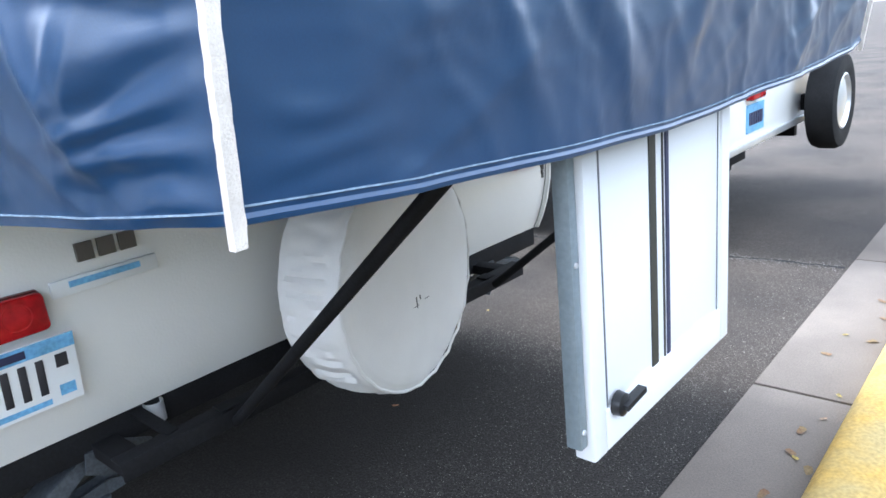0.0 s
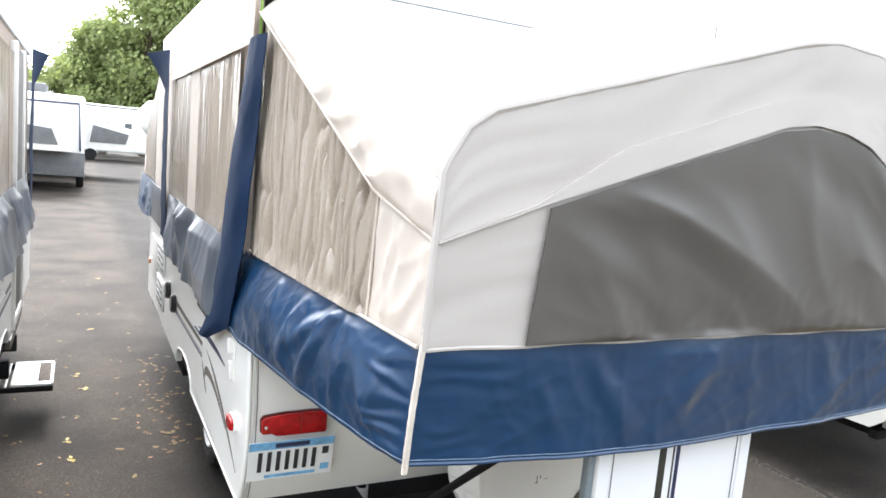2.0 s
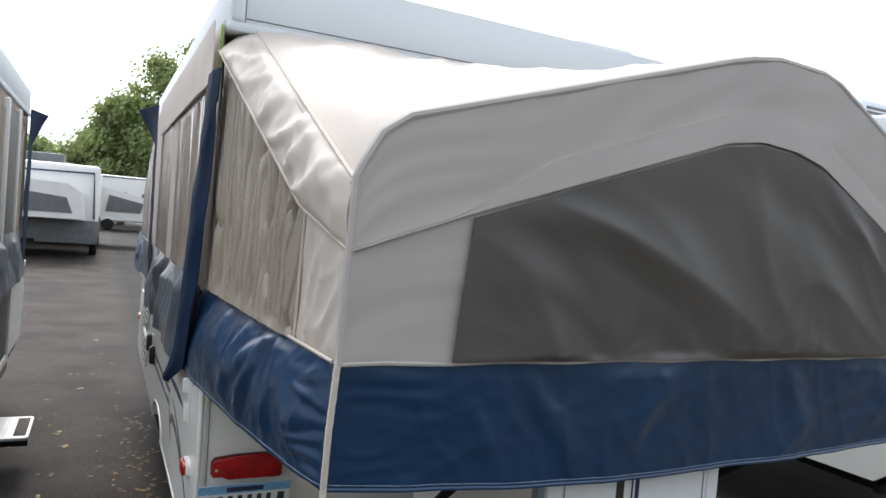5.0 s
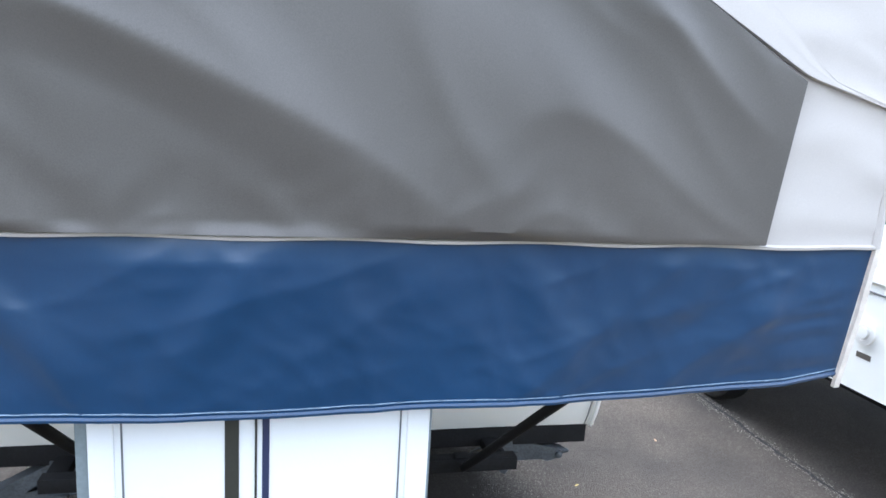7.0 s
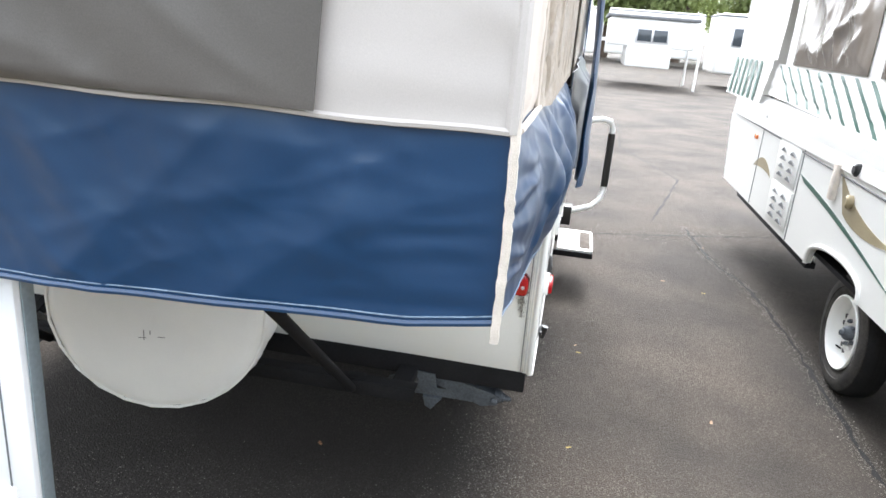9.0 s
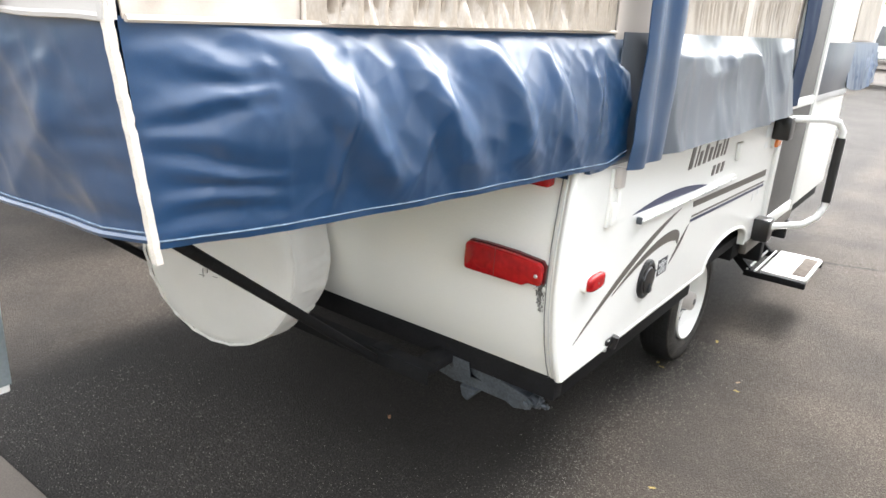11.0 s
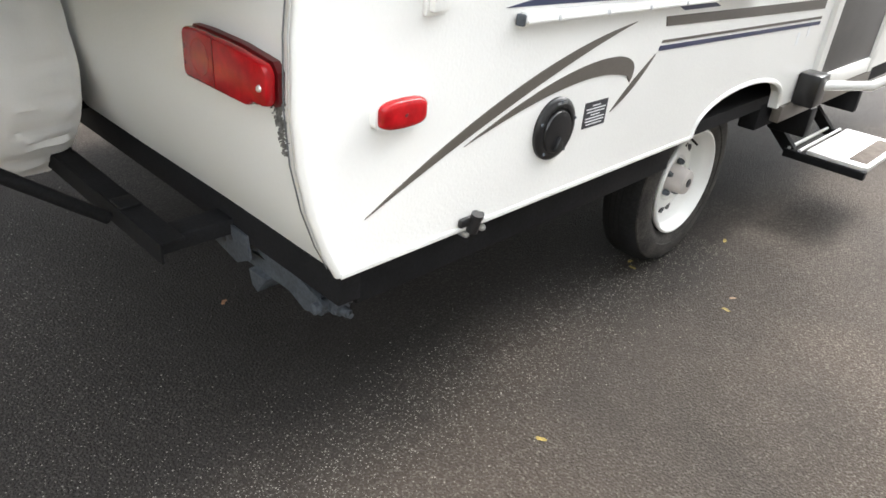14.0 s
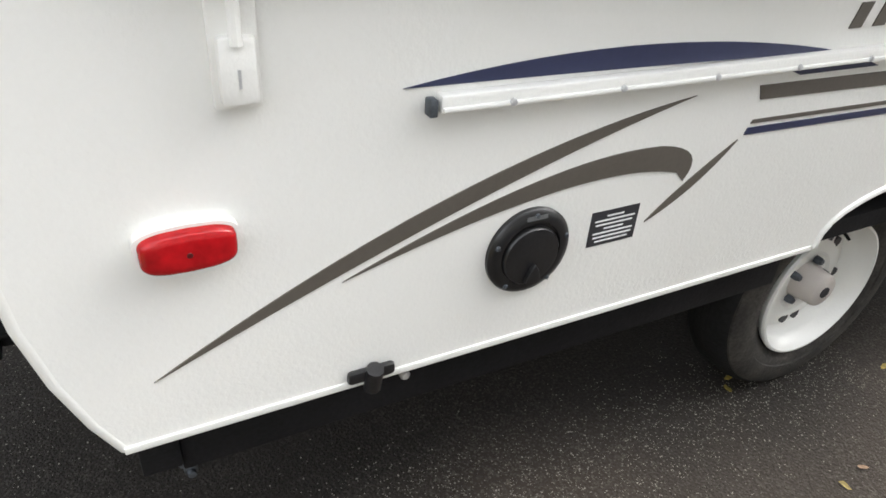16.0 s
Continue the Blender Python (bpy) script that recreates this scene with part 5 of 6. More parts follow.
def main_camper():
    c = empty("popup_camper", "white pop-up camper trailer with navy and beige tent, raised and opened", "camper")
    hard_body(c)
    for s in (-1, 1):
        xc = -0.893 if s < 0 else 0.922
        tail_light(c, xc, 0.829, s)
        stabiliser(c, xc + s * 0.03, s, 0.07 if s < 0 else 0.0)
    y = rear_y(1.07)
    for x in (0.965, -0.945):
        l = part("clearance_light", box(x - 0.055, x + 0.055, y - 0.03, y + 0.01, 1.045, 1.085, 0.01, 3), REDLENS, c, "small red clearance lamp")
    plate(c, -1.05, -0.745, 0.625, 0.777)
    part("dealer_badge", box(-0.755, -0.53, rear_y(0.86) - 0.006, rear_y(0.86) + 0.004, 0.838, 0.872, 0.002), PLATEWHITE, c, "small printed badge")
    part("badge_print", box(-0.72, -0.57, rear_y(0.86) - 0.008, rear_y(0.86) - 0.006, 0.853, 0.866), PLATEBLUE, c)
    for k in range(3):
        part("maker_mark", box(-0.69 + 0.045 * k, -0.655 + 0.045 * k, rear_y(0.92) - 0.005, rear_y(0.92) + 0.004, 0.897, 0.935), DECAL, c)
    # black run-off under the lamp
    rng = random.Random(6)
    bm = bmesh.new()
    for k in range(240):
        t = rng.random() ** 2.2
        x = 1.024 + rng.gauss(0, 0.0085 - 0.005 * t) + 0.004 * t
        z = 0.803 - 0.080 * t + rng.gauss(0, 0.003)
        w, h = rng.uniform(0.0003, 0.0011) * (1.15 - 0.6 * t), rng.uniform(0.0008, 0.0045)
        yy = rear_y(z) + 0.0012
        extrude([(x - w, z), (x, z + 0.4 * h), (x + w, z), (x + 0.2 * w, z - h)], "y", yy, yy + 0.004, 0.0, bm)
    part("grime_smear", bm, GRIME, c, "dark road grime below the lamp")
    detail_right(c)
    detail_left(c)
    roof(c)
    v = part("roof_vent", box(0.52, 0.86, 0.22, 0.58, 2.51, 2.60, 0.02, 3), ROOFWHITE, c)
    face_tent(c)
    skirts(c)
    under_flap(c)
    bed_frame(c)
    side_tent(c, -1, 0.30, 2.50)
    side_tent(c, 1, 0.35, 2.0)
    # round the door and front
    part("front_canvas", box(XL + 0.03, XR - 0.03, LENGTH - 0.06, LENGTH - 0.05, TOP, ROOF_Z + 0.02), BEIGE, c)
    for s, x in ((-1, XL + 0.02), (1, XR - 0.02)):
        part("wall_canvas", box(x - 0.004, x + 0.004, 2.32 if s < 0 else 2.75, LENGTH - 0.05, TOP, ROOF_Z + 0.02), BEIGE, c)
        part("wall_skirt", box(x + s * 0.02, x + s * 0.03, 2.75, LENGTH - 0.05, TOP, FACE_Z, 0.003), GREYBLUE, c)
    # the front bed beyond
    for s, x in ((-1, XL + 0.03), (1, XR - 0.03)):
        g = lambda f, s=s: f if s > 0 else (lambda u, v: f(1 - u, v))
        part("front_bed_skirt", sheet(g(lambda u, v, x=x, s=s: (x + s * (0.02 + 0.03 * (1 - v)), lerp(LENGTH - 0.1, LENGTH + 1.2, u), lerp(1.13 - 0.04 * math.sin(3 * u), 1.41, v))), 60, 14, tension(1.3, 0.28, fans(1.3, 0.28, 251 + s, 7, 0, 0.016))), NAVY, c)
        part("front_bed_side", sheet(g(lambda u, v, x=x: (x, lerp(LENGTH - 0.1, LENGTH + 1.2, u), lerp(1.405, lerp(ROOF_Z, 1.74, u), v))), 20, 12, None), BEIGE, c)
        part("front_bed_window", sheet(g(lambda u, v, x=x, s=s: (x + s * 0.008, lerp(LENGTH, LENGTH + 0.95, u), lerp(1.42, lerp(2.2, 1.78, u), v))), 60, 20, creases(0.95, 0.7, 261 + s, ((85, 0.05, 0.5, 0.008, 1.6),))), MESHWIN, c)
    part("front_bed_top", extrude([(LENGTH - 0.1, ROOF_Z), (LENGTH + 1.2, 1.74), (LENGTH + 1.2, 1.13), (LENGTH + 1.19, 1.13), (LENGTH + 1.19, 1.725), (LENGTH - 0.1, ROOF_Z - 0.015)], "x", XL + 0.035, XR - 0.035), BEIGE, c)
    part("under_skirt", sheet(lambda u, v: (lerp(0.70, 1.055, u), lerp(-0.16, -0.05, u), lerp(lerp(1.10, 1.07, u), 1.14, v)), 20, 5, folds(3, 1, 0.006, 5)), NAVYDARK, c)
    # lift posts at the roof corners
    for x in (XL + 0.10, XR - 0.10):
        part("lift_post", bar((x, 0.14, TOP), (x, 0.14, ROOF_Z + 0.05), 0.03, 0.03), ALU, c)
    return c


main_camper()


def hanging_door():
    """The half door that hangs below the bed end."""
    d = empty("half_door", "white camper half door with dark stripes hung below the bed", "door")
    x0, x1, z0, z1, y = -0.348, 0.238, 0.575, 1.16, -1.035
    part("door_skin", box(x0 + 0.03, x1 - 0.03, y - 0.012, y + 0.014, z0 + 0.03, z1, 0.002), PANELWHITE, d)
    fw = 0.042
    part("frame_stile", box(x0, x0 + fw, y - 0.018, y + 0.02, z0, z1, 0.004), PANELWHITE, d)
    part("frame_stile", box(x1 - fw, x1, y - 0.018, y + 0.02, z0, z1, 0.004), PANELWHITE, d)
    part("frame_rail", box(x0 + fw, x1 - fw, y - 0.0175, y + 0.02, z0, z0 + 0.075, 0.004), PANELWHITE, d)
    part("edge_strip", box(x0 - 0.022, x0 - 0.001, y - 0.006, y + 0.022, z0 + 0.03, z1, 0.003), GREYTRIM, d, "grey aluminium edge strip")
    part("edge_strip", box(x1 + 0.001, x1 + 0.006, y - 0.006, y + 0.022, z0 + 0.02, z1, 0.002), GREYTRIM, d)
    for a, b, m in ((-0.126, -0.102, DARKSTRIPE), (-0.075, -0.071, DARKSTRIPE), (-0.062, -0.050, DECALNAVY)):
        part("door_stripe", box(a, b, y - 0.0145, y - 0.0115, z0 + 0.076, z1), m, d)
    for x in (x0 + fw + 0.012, x1 - fw - 0.012):
        part("bead_line", box(x - 0.0015, x + 0.0015, y - 0.0135, y - 0.0118, z0 + 0.076, z1), FARGREY, d)
    l = part("door_latch", lathe([(0.022, 0), (0.020, 0.014), (0.012, 0.018), (0, 0.018)], 16, Matrix.Translation((-0.272, y - 0.018, 0.650)) @ Matrix.Rotation(math.pi / 2, 4, "X")), PLASTIC, d, "black turn latch")
    part("latch_lever", bar((-0.282, y - 0.036, 0.650), (-0.222, y - 0.040, 0.660), 0.016, 0.010), PLASTIC, l)
    for z in (z0 + 0.06, z0 + 0.34):
        part("edge_screw", lathe([(0.005, 0), (0.004, 0.003), (0, 0.003)], 8, Matrix.Translation((x0 - 0.012, y - 0.006, z)) @ Matrix.Rotation(math.pi / 2, 4, "X")), ALU, d)
    part("hinge_leaf", box(x0 + 0.05, x1 - 0.05, y - 0.01, y + 0.03, 1.155, 1.17, 0.002), ALU, d)


def spare_wheel():
    d = empty("spare_wheel", "spare wheel in a white vinyl cover on the rear wall", "wheel")
    cx, cz, r = -0.005, 0.682, 0.314
    turn = Matrix.Translation((cx, -0.20, cz)) @ Matrix.Rotation(radians(11), 4, "Z")
    m = turn @ Matrix.Translation((0, 0.075, 0)) @ Matrix.Rotation(math.pi / 2, 4, "X")
    prof = [(r * 0.80, 0.0), (r * 0.97, 0.012), (r * 1.0, 0.05), (r * 1.005, 0.13), (r * 0.99, 0.175), (r * 0.965, 0.195), (r * 0.90, 0.205), (r * 0.6, 0.214), (r * 0.3, 0.218), (0, 0.219)]
    fine = []
    for (a, b), (e, f) in zip(prof, prof[1:]):
        for k in range(4):
            fine.append((lerp(a, e, k / 4), lerp(b, f, k / 4)))
    fine.append(prof[-1])
    bm = lathe(fine, 160)
    for v in bm.verts:
        rr = math.hypot(v.co.x, v.co.y)
        a = math.atan2(v.co.y, v.co.x)
        if rr > 0.02:
            rim = max(0, (rr / r - 0.85) / 0.15)
            k = 1 + rim * (0.007 * noise.noise(Vector((a * 6, v.co.z * 25, 1))) + 0.006 * max(0, 1 - 2 * abs(noise.noise(Vector((a * 7, v.co.z * 9, 4))))) + (0.036 * noise.noise(Vector((a * 19, v.co.z * 10, 8))) if 0.03 < v.co.z < 0.17 else 0.0))
            v.co.x, v.co.y = v.co.x * k, v.co.y * k
        v.co.z += 0.005 * noise.noise(Vector((v.co.x * 6, v.co.y * 6, 9))) + 0.003 * noise.noise(Vector((v.co.x * 15, v.co.y * 15, 3)))
    bmesh.ops.transform(bm, matrix=m, verts=bm.verts[:])
    part("tyre_cover", bm, COVER, d)
    part("cover_seam", tube([turn @ Vector((r * 0.978 * math.cos(2 * math.pi * k / 72), -0.121 + 0.003 * math.sin(k * 2.1), r * 0.978 * math.sin(2 * math.pi * k / 72))) for k in range(73)], 0.0045, 6), COVER, d)
    part("carrier", box(cx - 0.05, cx + 0.05, -0.10, 0.02, 0.50, 0.75, 0.006), BLACK, d)
    for k, (x, z, w, h) in enumerate(((-0.03, 0.600, 0.0018, 0.03), (-0.045, 0.606, 0.022, 0.0014), (-0.012, 0.618, 0.0014, 0.012), (0.01, 0.611, 0.02, 0.0012))):
        b = box(x, x + w, -0.1455, -0.141, z - cz, z - cz + h)
        bmesh.ops.transform(b, matrix=turn, verts=b.verts[:])
        part("scuff", b, GRIME, d)


hanging_door()
spare_wheel()


# ---------------------------------------------------------------- neighbours in the row
def left_neighbour():
    c = empty("popup_camper", "white pop-up camper with blue and taupe tent, step folded out", "camper")
    c.location = (-3.02, 0.52, 0)
    hard_body(c)
    for s in (-1, 1):
        tail_light(c, (XL + 0.168) if s < 0 else (XR - 0.173), 0.822, s)
        stabiliser(c, (XL + 0.24) if s < 0 else (XR - 0.10), s)
    detail_right(c, 1.70, False)
    roof(c)
    side_tent(c, 1, 0.30, 3.2, TAUPE)

    def back(u, v):
        return (lerp(XL + 0.03, XR - 0.02, u), 0.08, lerp(TOP, ROOF_Z, v))
    part("rear_canvas", sheet(back, 40, 30, folds(6, 3, 0.01, 151)), NAVY, c)
    part("wall_canvas", box(XL + 0.016, XL + 0.024, 0.08, LENGTH - 0.05, TOP, ROOF_Z + 0.02), TAUPE, c)
    part("front_canvas", box(XL + 0.03, XR - 0.03, LENGTH - 0.06, LENGTH - 0.05, TOP, ROOF_Z + 0.02), TAUPE, c)


def right_neighbour():
    """White camper with green trim; its entry side is away from the lane."""
    c = empty("popup_camper", "white pop-up camper with green striped skirt and taupe windows", "camper")
    c.location = (0, 0, 0)
    SPX, SPZ = 3.84, 0.655
    X, x1, y0, y1, sill, top = 2.41, 4.6, -0.26, 4.28, 0.455, 1.13
    wy = 1.36
    arch = [(1.53 + 0.37 * math.cos(math.pi * k / 16), sill + 0.045 * k / 16 + 0.135 * math.sin(math.pi * k / 16) ** 0.6) for k in range(17)]
    out = [(y0 + 0.10, 0.515), (y0 + 0.02, 0.58), (y0, 0.72), (y0 + 0.02, top), (y1 + 0.10, top), (y1 + 0.16, 0.95), (y1, sill)] + arch
    for a in (X, x1 - 0.03):
        part("side_wall", extrude(out, "x", a, a + 0.03), WHITE, c)

    def cheek(u, v):
        # the upper skin leans in towards the tent
        return (X + 0.10 * v ** 2 - 0.012, lerp(y1, y0 + 0.02, u), lerp(1.0, top + 0.05, v))
    part("upper_skin", sheet(cheek, 20, 8, None, 0.01), WHITE, c)
    part("rear_wall", box(X + 0.03, x1 - 0.03, y0 + 0.015, y0 + 0.045, 0.55, top, 0.004), WHITE, c)
    part("rear_bumper", box(X + 0.03, x1 - 0.03, y0 - 0.005, y0 + 0.05, 0.53, 0.57, 0.006), ALU, c, "pale metal rear bumper strip")
    part("bumper_bar", box(X + 0.02, X + 0.50, y0 + 0.06, y0 + 0.11, 0.45, 0.50, 0.004), BLACK, c)
    sp = new("spare_wheel")
    sp.parent = c
    sm = Matrix.Translation((SPX, y0 - 0.23, SPZ)) @ Matrix.Rotation(math.pi / 2, 4, "X")
    part("tyre", lathe([(0.17, -0.16), (0.24, -0.17), (0.285, -0.155), (0.30, -0.12), (0.30, -0.03), (0.285, 0.0), (0.24, 0.012), (0.175, 0.0), (0.17, -0.16)], 40, sm), RUBBER, sp)
    part("rim", lathe([(0.175, 0.0), (0.165, 0.004), (0.15, -0.02), (0.09, -0.005), (0.05, 0.0), (0.0, 0.0)], 32, sm), ALU, sp)
    part("wheel_bracket", box(SPX - 0.04, SPX + 0.04, y0 - 0.10, y0 + 0.02, SPZ - 0.05, SPZ + 0.05, 0.004), BLACK, sp)
    part("front_wall", box(X + 0.03, x1 - 0.03, y1 - 0.03, y1, sill, top), WHITE, c)
    part("floor_pan", box(X + 0.03, x1 - 0.03, y0 + 0.12, y1 - 0.03, 0.505, 0.53), BLACK, c)
    # chassis layout is assumed, added to block light coming through under the floor
    for x in (X + 0.42, x1 - 0.48):
        part("chassis_rail", box(x, x + 0.06, y0 + 0.13, y1 + 0.6, 0.385, 0.504, 0.004), BLACK, c)
    for y in (0.35, 1.0, 1.9, 3.1):
        part("cross_member", box(X + 0.481, x1 - 0.481, y, y + 0.05, 0.40, 0.503, 0.004), BLACK, c)
    part("deck", box(X + 0.10, x1 - 0.03, y0 + 0.05, y1 - 0.03, top - 0.03, top), BLACK, c)
    part("frame_rail", box(X + 0.16, X + 0.22, y0 + 0.15, wy - 0.33, 0.42, 0.504, 0.004), BLACK, c)
    part("frame_rail", box(X + 0.006, X + 0.06, 1.91, y1 - 0.55, sill - 0.035, sill - 0.002, 0.004), BLACK, c)
    part("wheel_well", box(X + 0.25, X + 0.31, 1.0, 1.95, 0.36, sill + 0.18), BLACK, c)
    part("wheel_well", box(X + 0.031, X + 0.31, 1.0, 1.95, sill + 0.185, sill + 0.20), BLACK, c)
    part("arch_trim", tube([(X, y, z) for y, z in arch], 0.014, 8), WHITE, c)
    wheel(c, X + 0.052, wy, -1, 0.29, False)
    wheel(c, x1 - 0.09, wy, 1, 0.29)
    part("axle", bar((X + 0.2, wy, WHEEL_R), (x1 - 0.2, wy, WHEEL_R), 0.05, 0.05), BLACK, c)
    # louvres
    for zc in (0.60, 0.86):
        v = part("fridge_vent", box(X - 0.008, X, 2.36, 2.82, zc - 0.11, zc + 0.13, 0.004), WHITE, c, "white louvred vent")
        for k in range(4):
            for i in range(2):
                part("louvre", extrude([(2.42 + 0.19 * i, zc - 0.08 + 0.05 * k), (2.55 + 0.19 * i, zc - 0.08 + 0.05 * k), (2.50 + 0.19 * i, zc - 0.055 + 0.05 * k)], "x", X - 0.016, X - 0.008), FARGREY, v)
    part("side_lamp", box(X - 0.012, X, 3.42, 3.50, 0.90, 0.93, 0.004), AMBERLENS, c)
    b = part("roof_latch", box(X - 0.03, X, 1.70, 1.75, 0.84, 1.02, 0.006), STRAP, c)
    for y, z in ((1.50, 1.03), (1.50, 0.88)):
        m = Matrix.Translation((X, y, z)) @ Matrix.Rotation(-math.pi / 2, 4, "Y")
        part("socket_cover", lathe([(0.032, 0), (0.032, 0.02), (0.02, 0.03), (0, 0.03)], 16, m), PLASTIC if z > 1 else GOLDDECAL, c)
    m = Matrix.Translation((X, 0.22, 0.775)) @ Matrix.Rotation(-math.pi / 2, 4, "Y")
    f = part("filler_plate", lathe([(0.055, 0), (0.055, 0.012), (0.035, 0.014), (0.033, 0.006), (0, 0.006)], 28, m), COVER, c, "white round filler")
    part("filler_cap", lathe([(0.026, 0.006), (0.026, 0.02), (0, 0.022)], 20, m), COVER, f)
    part("filler_label", box(X - 0.001, X, 0.17, 0.25, 0.66, 0.685), DECAL, c)
    # swooshes
    for pts, mt in ((bez((2.30, 0.86), (1.6, 0.80), (0.85, 0.62), 16) + bez((0.85, 0.62), (1.62, 0.765), (2.30, 0.835), 16)[1:-1], GREEN),
                    (bez((1.70, 0.99), (1.4, 0.80), (0.95, 0.80), 12) + bez((0.95, 0.80), (1.35, 0.72), (1.62, 0.82), 12)[1:-1], GOLDDECAL),
                    (bez((3.40, 0.72), (3.15, 0.90), (2.9, 0.72), 12) + bez((2.9, 0.72), (3.15, 0.76), (3.40, 0.72), 12)[1:-1], GOLDDECAL),
                    ([(0.60, 0.93), (0.86, 0.965), (0.60, 0.94)], DECAL), ([(0.66, 0.83), (0.90, 0.87), (0.68, 0.845)], DECAL)):
        part("decal_stripe", extrude(pts, "x", X - 0.002, X + 0.001), mt, c)
    part("seam_line", tube([(X - 0.001, lerp(y1, y0 + 0.1, i / 10), 1.0 - 0.05 * (i / 10)) for i in range(11)], 0.005, 6), FARGREY, c)
    part("hatch_seam", tube([(X - 0.001, 2.32, 0.46), (X - 0.001, 2.32, 1.0)], 0.003, 6), FARGREY, c)
    part("hatch_seam", tube([(X - 0.001, 3.30, 0.46), (X - 0.001, 3.30, 1.08)], 0.003, 6), FARGREY, c)
    # tent: striped skirt, windows
    xt = X + 0.10

    def skirt(u, v):
        return (xt - 0.03 + 0.03 * v, lerp(3.7, y0 + 0.05, u), lerp(lerp(1.205, 1.105, u), 1.425, v))
    sk = folds(9, 1.2, 0.012, 161, slant=0.6)
    part("striped_skirt", sheet(skirt, 80, 12, sk), COVER, c, "white vinyl skirt with green stripes")
    for k in range(15):
        def stripe(u, v, k=k):
            uu = (k + 0.25 + 0.24 * u + 2.3 * (1 - v)) / 18
            p = skirt(uu, 0.04 + 0.92 * v)
            return (p[0] - 0.003, p[1], p[2])
        part("skirt_stripe", sheet(stripe, 4, 12, lambda u, v, k=k: sk((k + 0.25 + 0.24 * u + 2.3 * (1 - v)) / 18, v), 0.002), GREEN, c)

    def wall(u, v):
        return (xt, lerp(3.5, y0 + 0.06, u), lerp(1.42, 2.32, v))
    part("wall_canvas", sheet(wall, 40, 20, folds(5, 2, 0.008, 163)), COVER, c)
    for a, b in ((3.30, 1.95), (1.78, 0.62), (0.45, -0.1)):
        def win(u, v, a=a, b=b):
            return (xt - 0.012, lerp(a, b, u), lerp(1.43, 2.20, v))
        cw = creases(a - b, 0.77, 165 + a, ((35, 0.24, 0.7, 0.020, 1.4), (118, 0.30, 0.6, 0.020, 1.4), (80, 0.09, 0.4, 0.004, 2)))
        part("wall_window", sheet(win, 90, 50, lambda u, v, cw=cw: cw(u, v) * min(1, 8 * u, 8 * (1 - u), 8 * v)), CREASEWIN, c, "creased clear vinyl window")

    def back(u, v):
        return (lerp(xt, x1 - 0.05, u), y0 + 0.06 + 0.06 * v, lerp(1.30, 2.27, v))
    part("rear_canvas", sheet(back, 40, 30, folds(6, 3, 0.01, 171)), TAUPE, c, "taupe canvas rear wall")
    part("rear_valance", sheet(lambda u, v: (lerp(xt, x1 - 0.05, u), y0 + 0.06, lerp(2.16 - 0.22 * u, 2.23 - 0.22 * u, v)), 30, 4, folds(10, 2, 0.01, 173)), DARKGREEN, c)
    part("rear_top_band", sheet(lambda u, v: (lerp(xt, x1 - 0.05, u), y0 + 0.05, lerp(2.225 - 0.22 * u, 2.28, v)), 30, 4, folds(8, 2, 0.008, 174)), COVER, c)

    def rsk(u, v):
        return (lerp(X + 0.04, x1 - 0.03, u), y0 - 0.015 + 0.05 * v, lerp(1.02, 1.325, v))
    part("rear_skirt", sheet(rsk, 120, 24, tension(2.1, 0.4, fans(2.1, 0.4, 271, 10, 30, 0.02))), DARKGREEN, c, "dark green vinyl rear skirt")
    l = part("tail_light", box(X + 0.34, X + 0.56, y0 - 0.03, y0 + 0.016, 0.79, 0.90, 0.016, 3), REDLENS, c)
    part("clearance_light", box(X + 0.35, X + 0.45, y0 - 0.02, y0 + 0.016, 0.95, 0.99, 0.008), REDLENS, c)
    p = part("number_plate", box(X + 0.36, X + 0.64, y0 + 0.008, y0 + 0.016, 0.61, 0.765), PLATEBLUE, c, "blue number plate with dark bars")
    for k in range(6):
        part("dark_bar", box(X + 0.39 + 0.038 * k, X + 0.418 + 0.038 * k, y0 + 0.005, y0 + 0.008, 0.65, 0.72), DECALNAVY, p)
    # roof and air conditioner
    part("roof_shell", box(X + 0.03, x1, y0 - 0.03, y1 - 0.1, 2.31, 2.50, 0.022, 3), ROOFWHITE, c)
    part("roof_lip", box(X + 0.025, x1 + 0.005, y0 - 0.036, y1 - 0.094, 2.27, 2.312, 0.008), ROOFWHITE, c)
    a = part("air_conditioner", box(3.42, 4.0, 0.80, 1.40, 2.50, 2.84, 0.04, 3), ROOFWHITE, c, "white rooftop air conditioner")
    for k in range(7):
        for y in (0.86, 1.12):
            part("grille_slot", box(3.415, 3.422, y, y + 0.22, 2.575 + 0.033 * k, 2.593 + 0.033 * k), FARGREY, a)
        for x in (3.47, 3.73):
            part("grille_slot", box(x, x + 0.22, 0.795, 0.802, 2.575 + 0.033 * k, 2.593 + 0.033 * k), FARGREY, a)

    # front bed tent beyond
    def fb(u, v):
        return (X + 0.02 + 0.05 * v, lerp(5.0, 3.7, u), lerp(1.12, 1.45, v))
    part("front_skirt", sheet(fb, 30, 12, folds(8, 2, 0.014, 181, slant=0.6)), COVER, c)
    for k in range(6):
        def st(u, v, k=k):
            p = fb((k + 0.2 + 0.4 * u + 0.6 * (1 - v)) / 7.2, 0.05 + 0.9 * v)
            return (p[0] - 0.016, p[1], p[2])
        part("skirt_stripe", sheet(st, 4, 8, None, 0.002), GREEN, c)

    def ft(u, v):
        return (X + 0.07 + 0.03 * v, lerp(5.0, 3.6, u), lerp(1.45, lerp(1.95, 2.30, u), v))
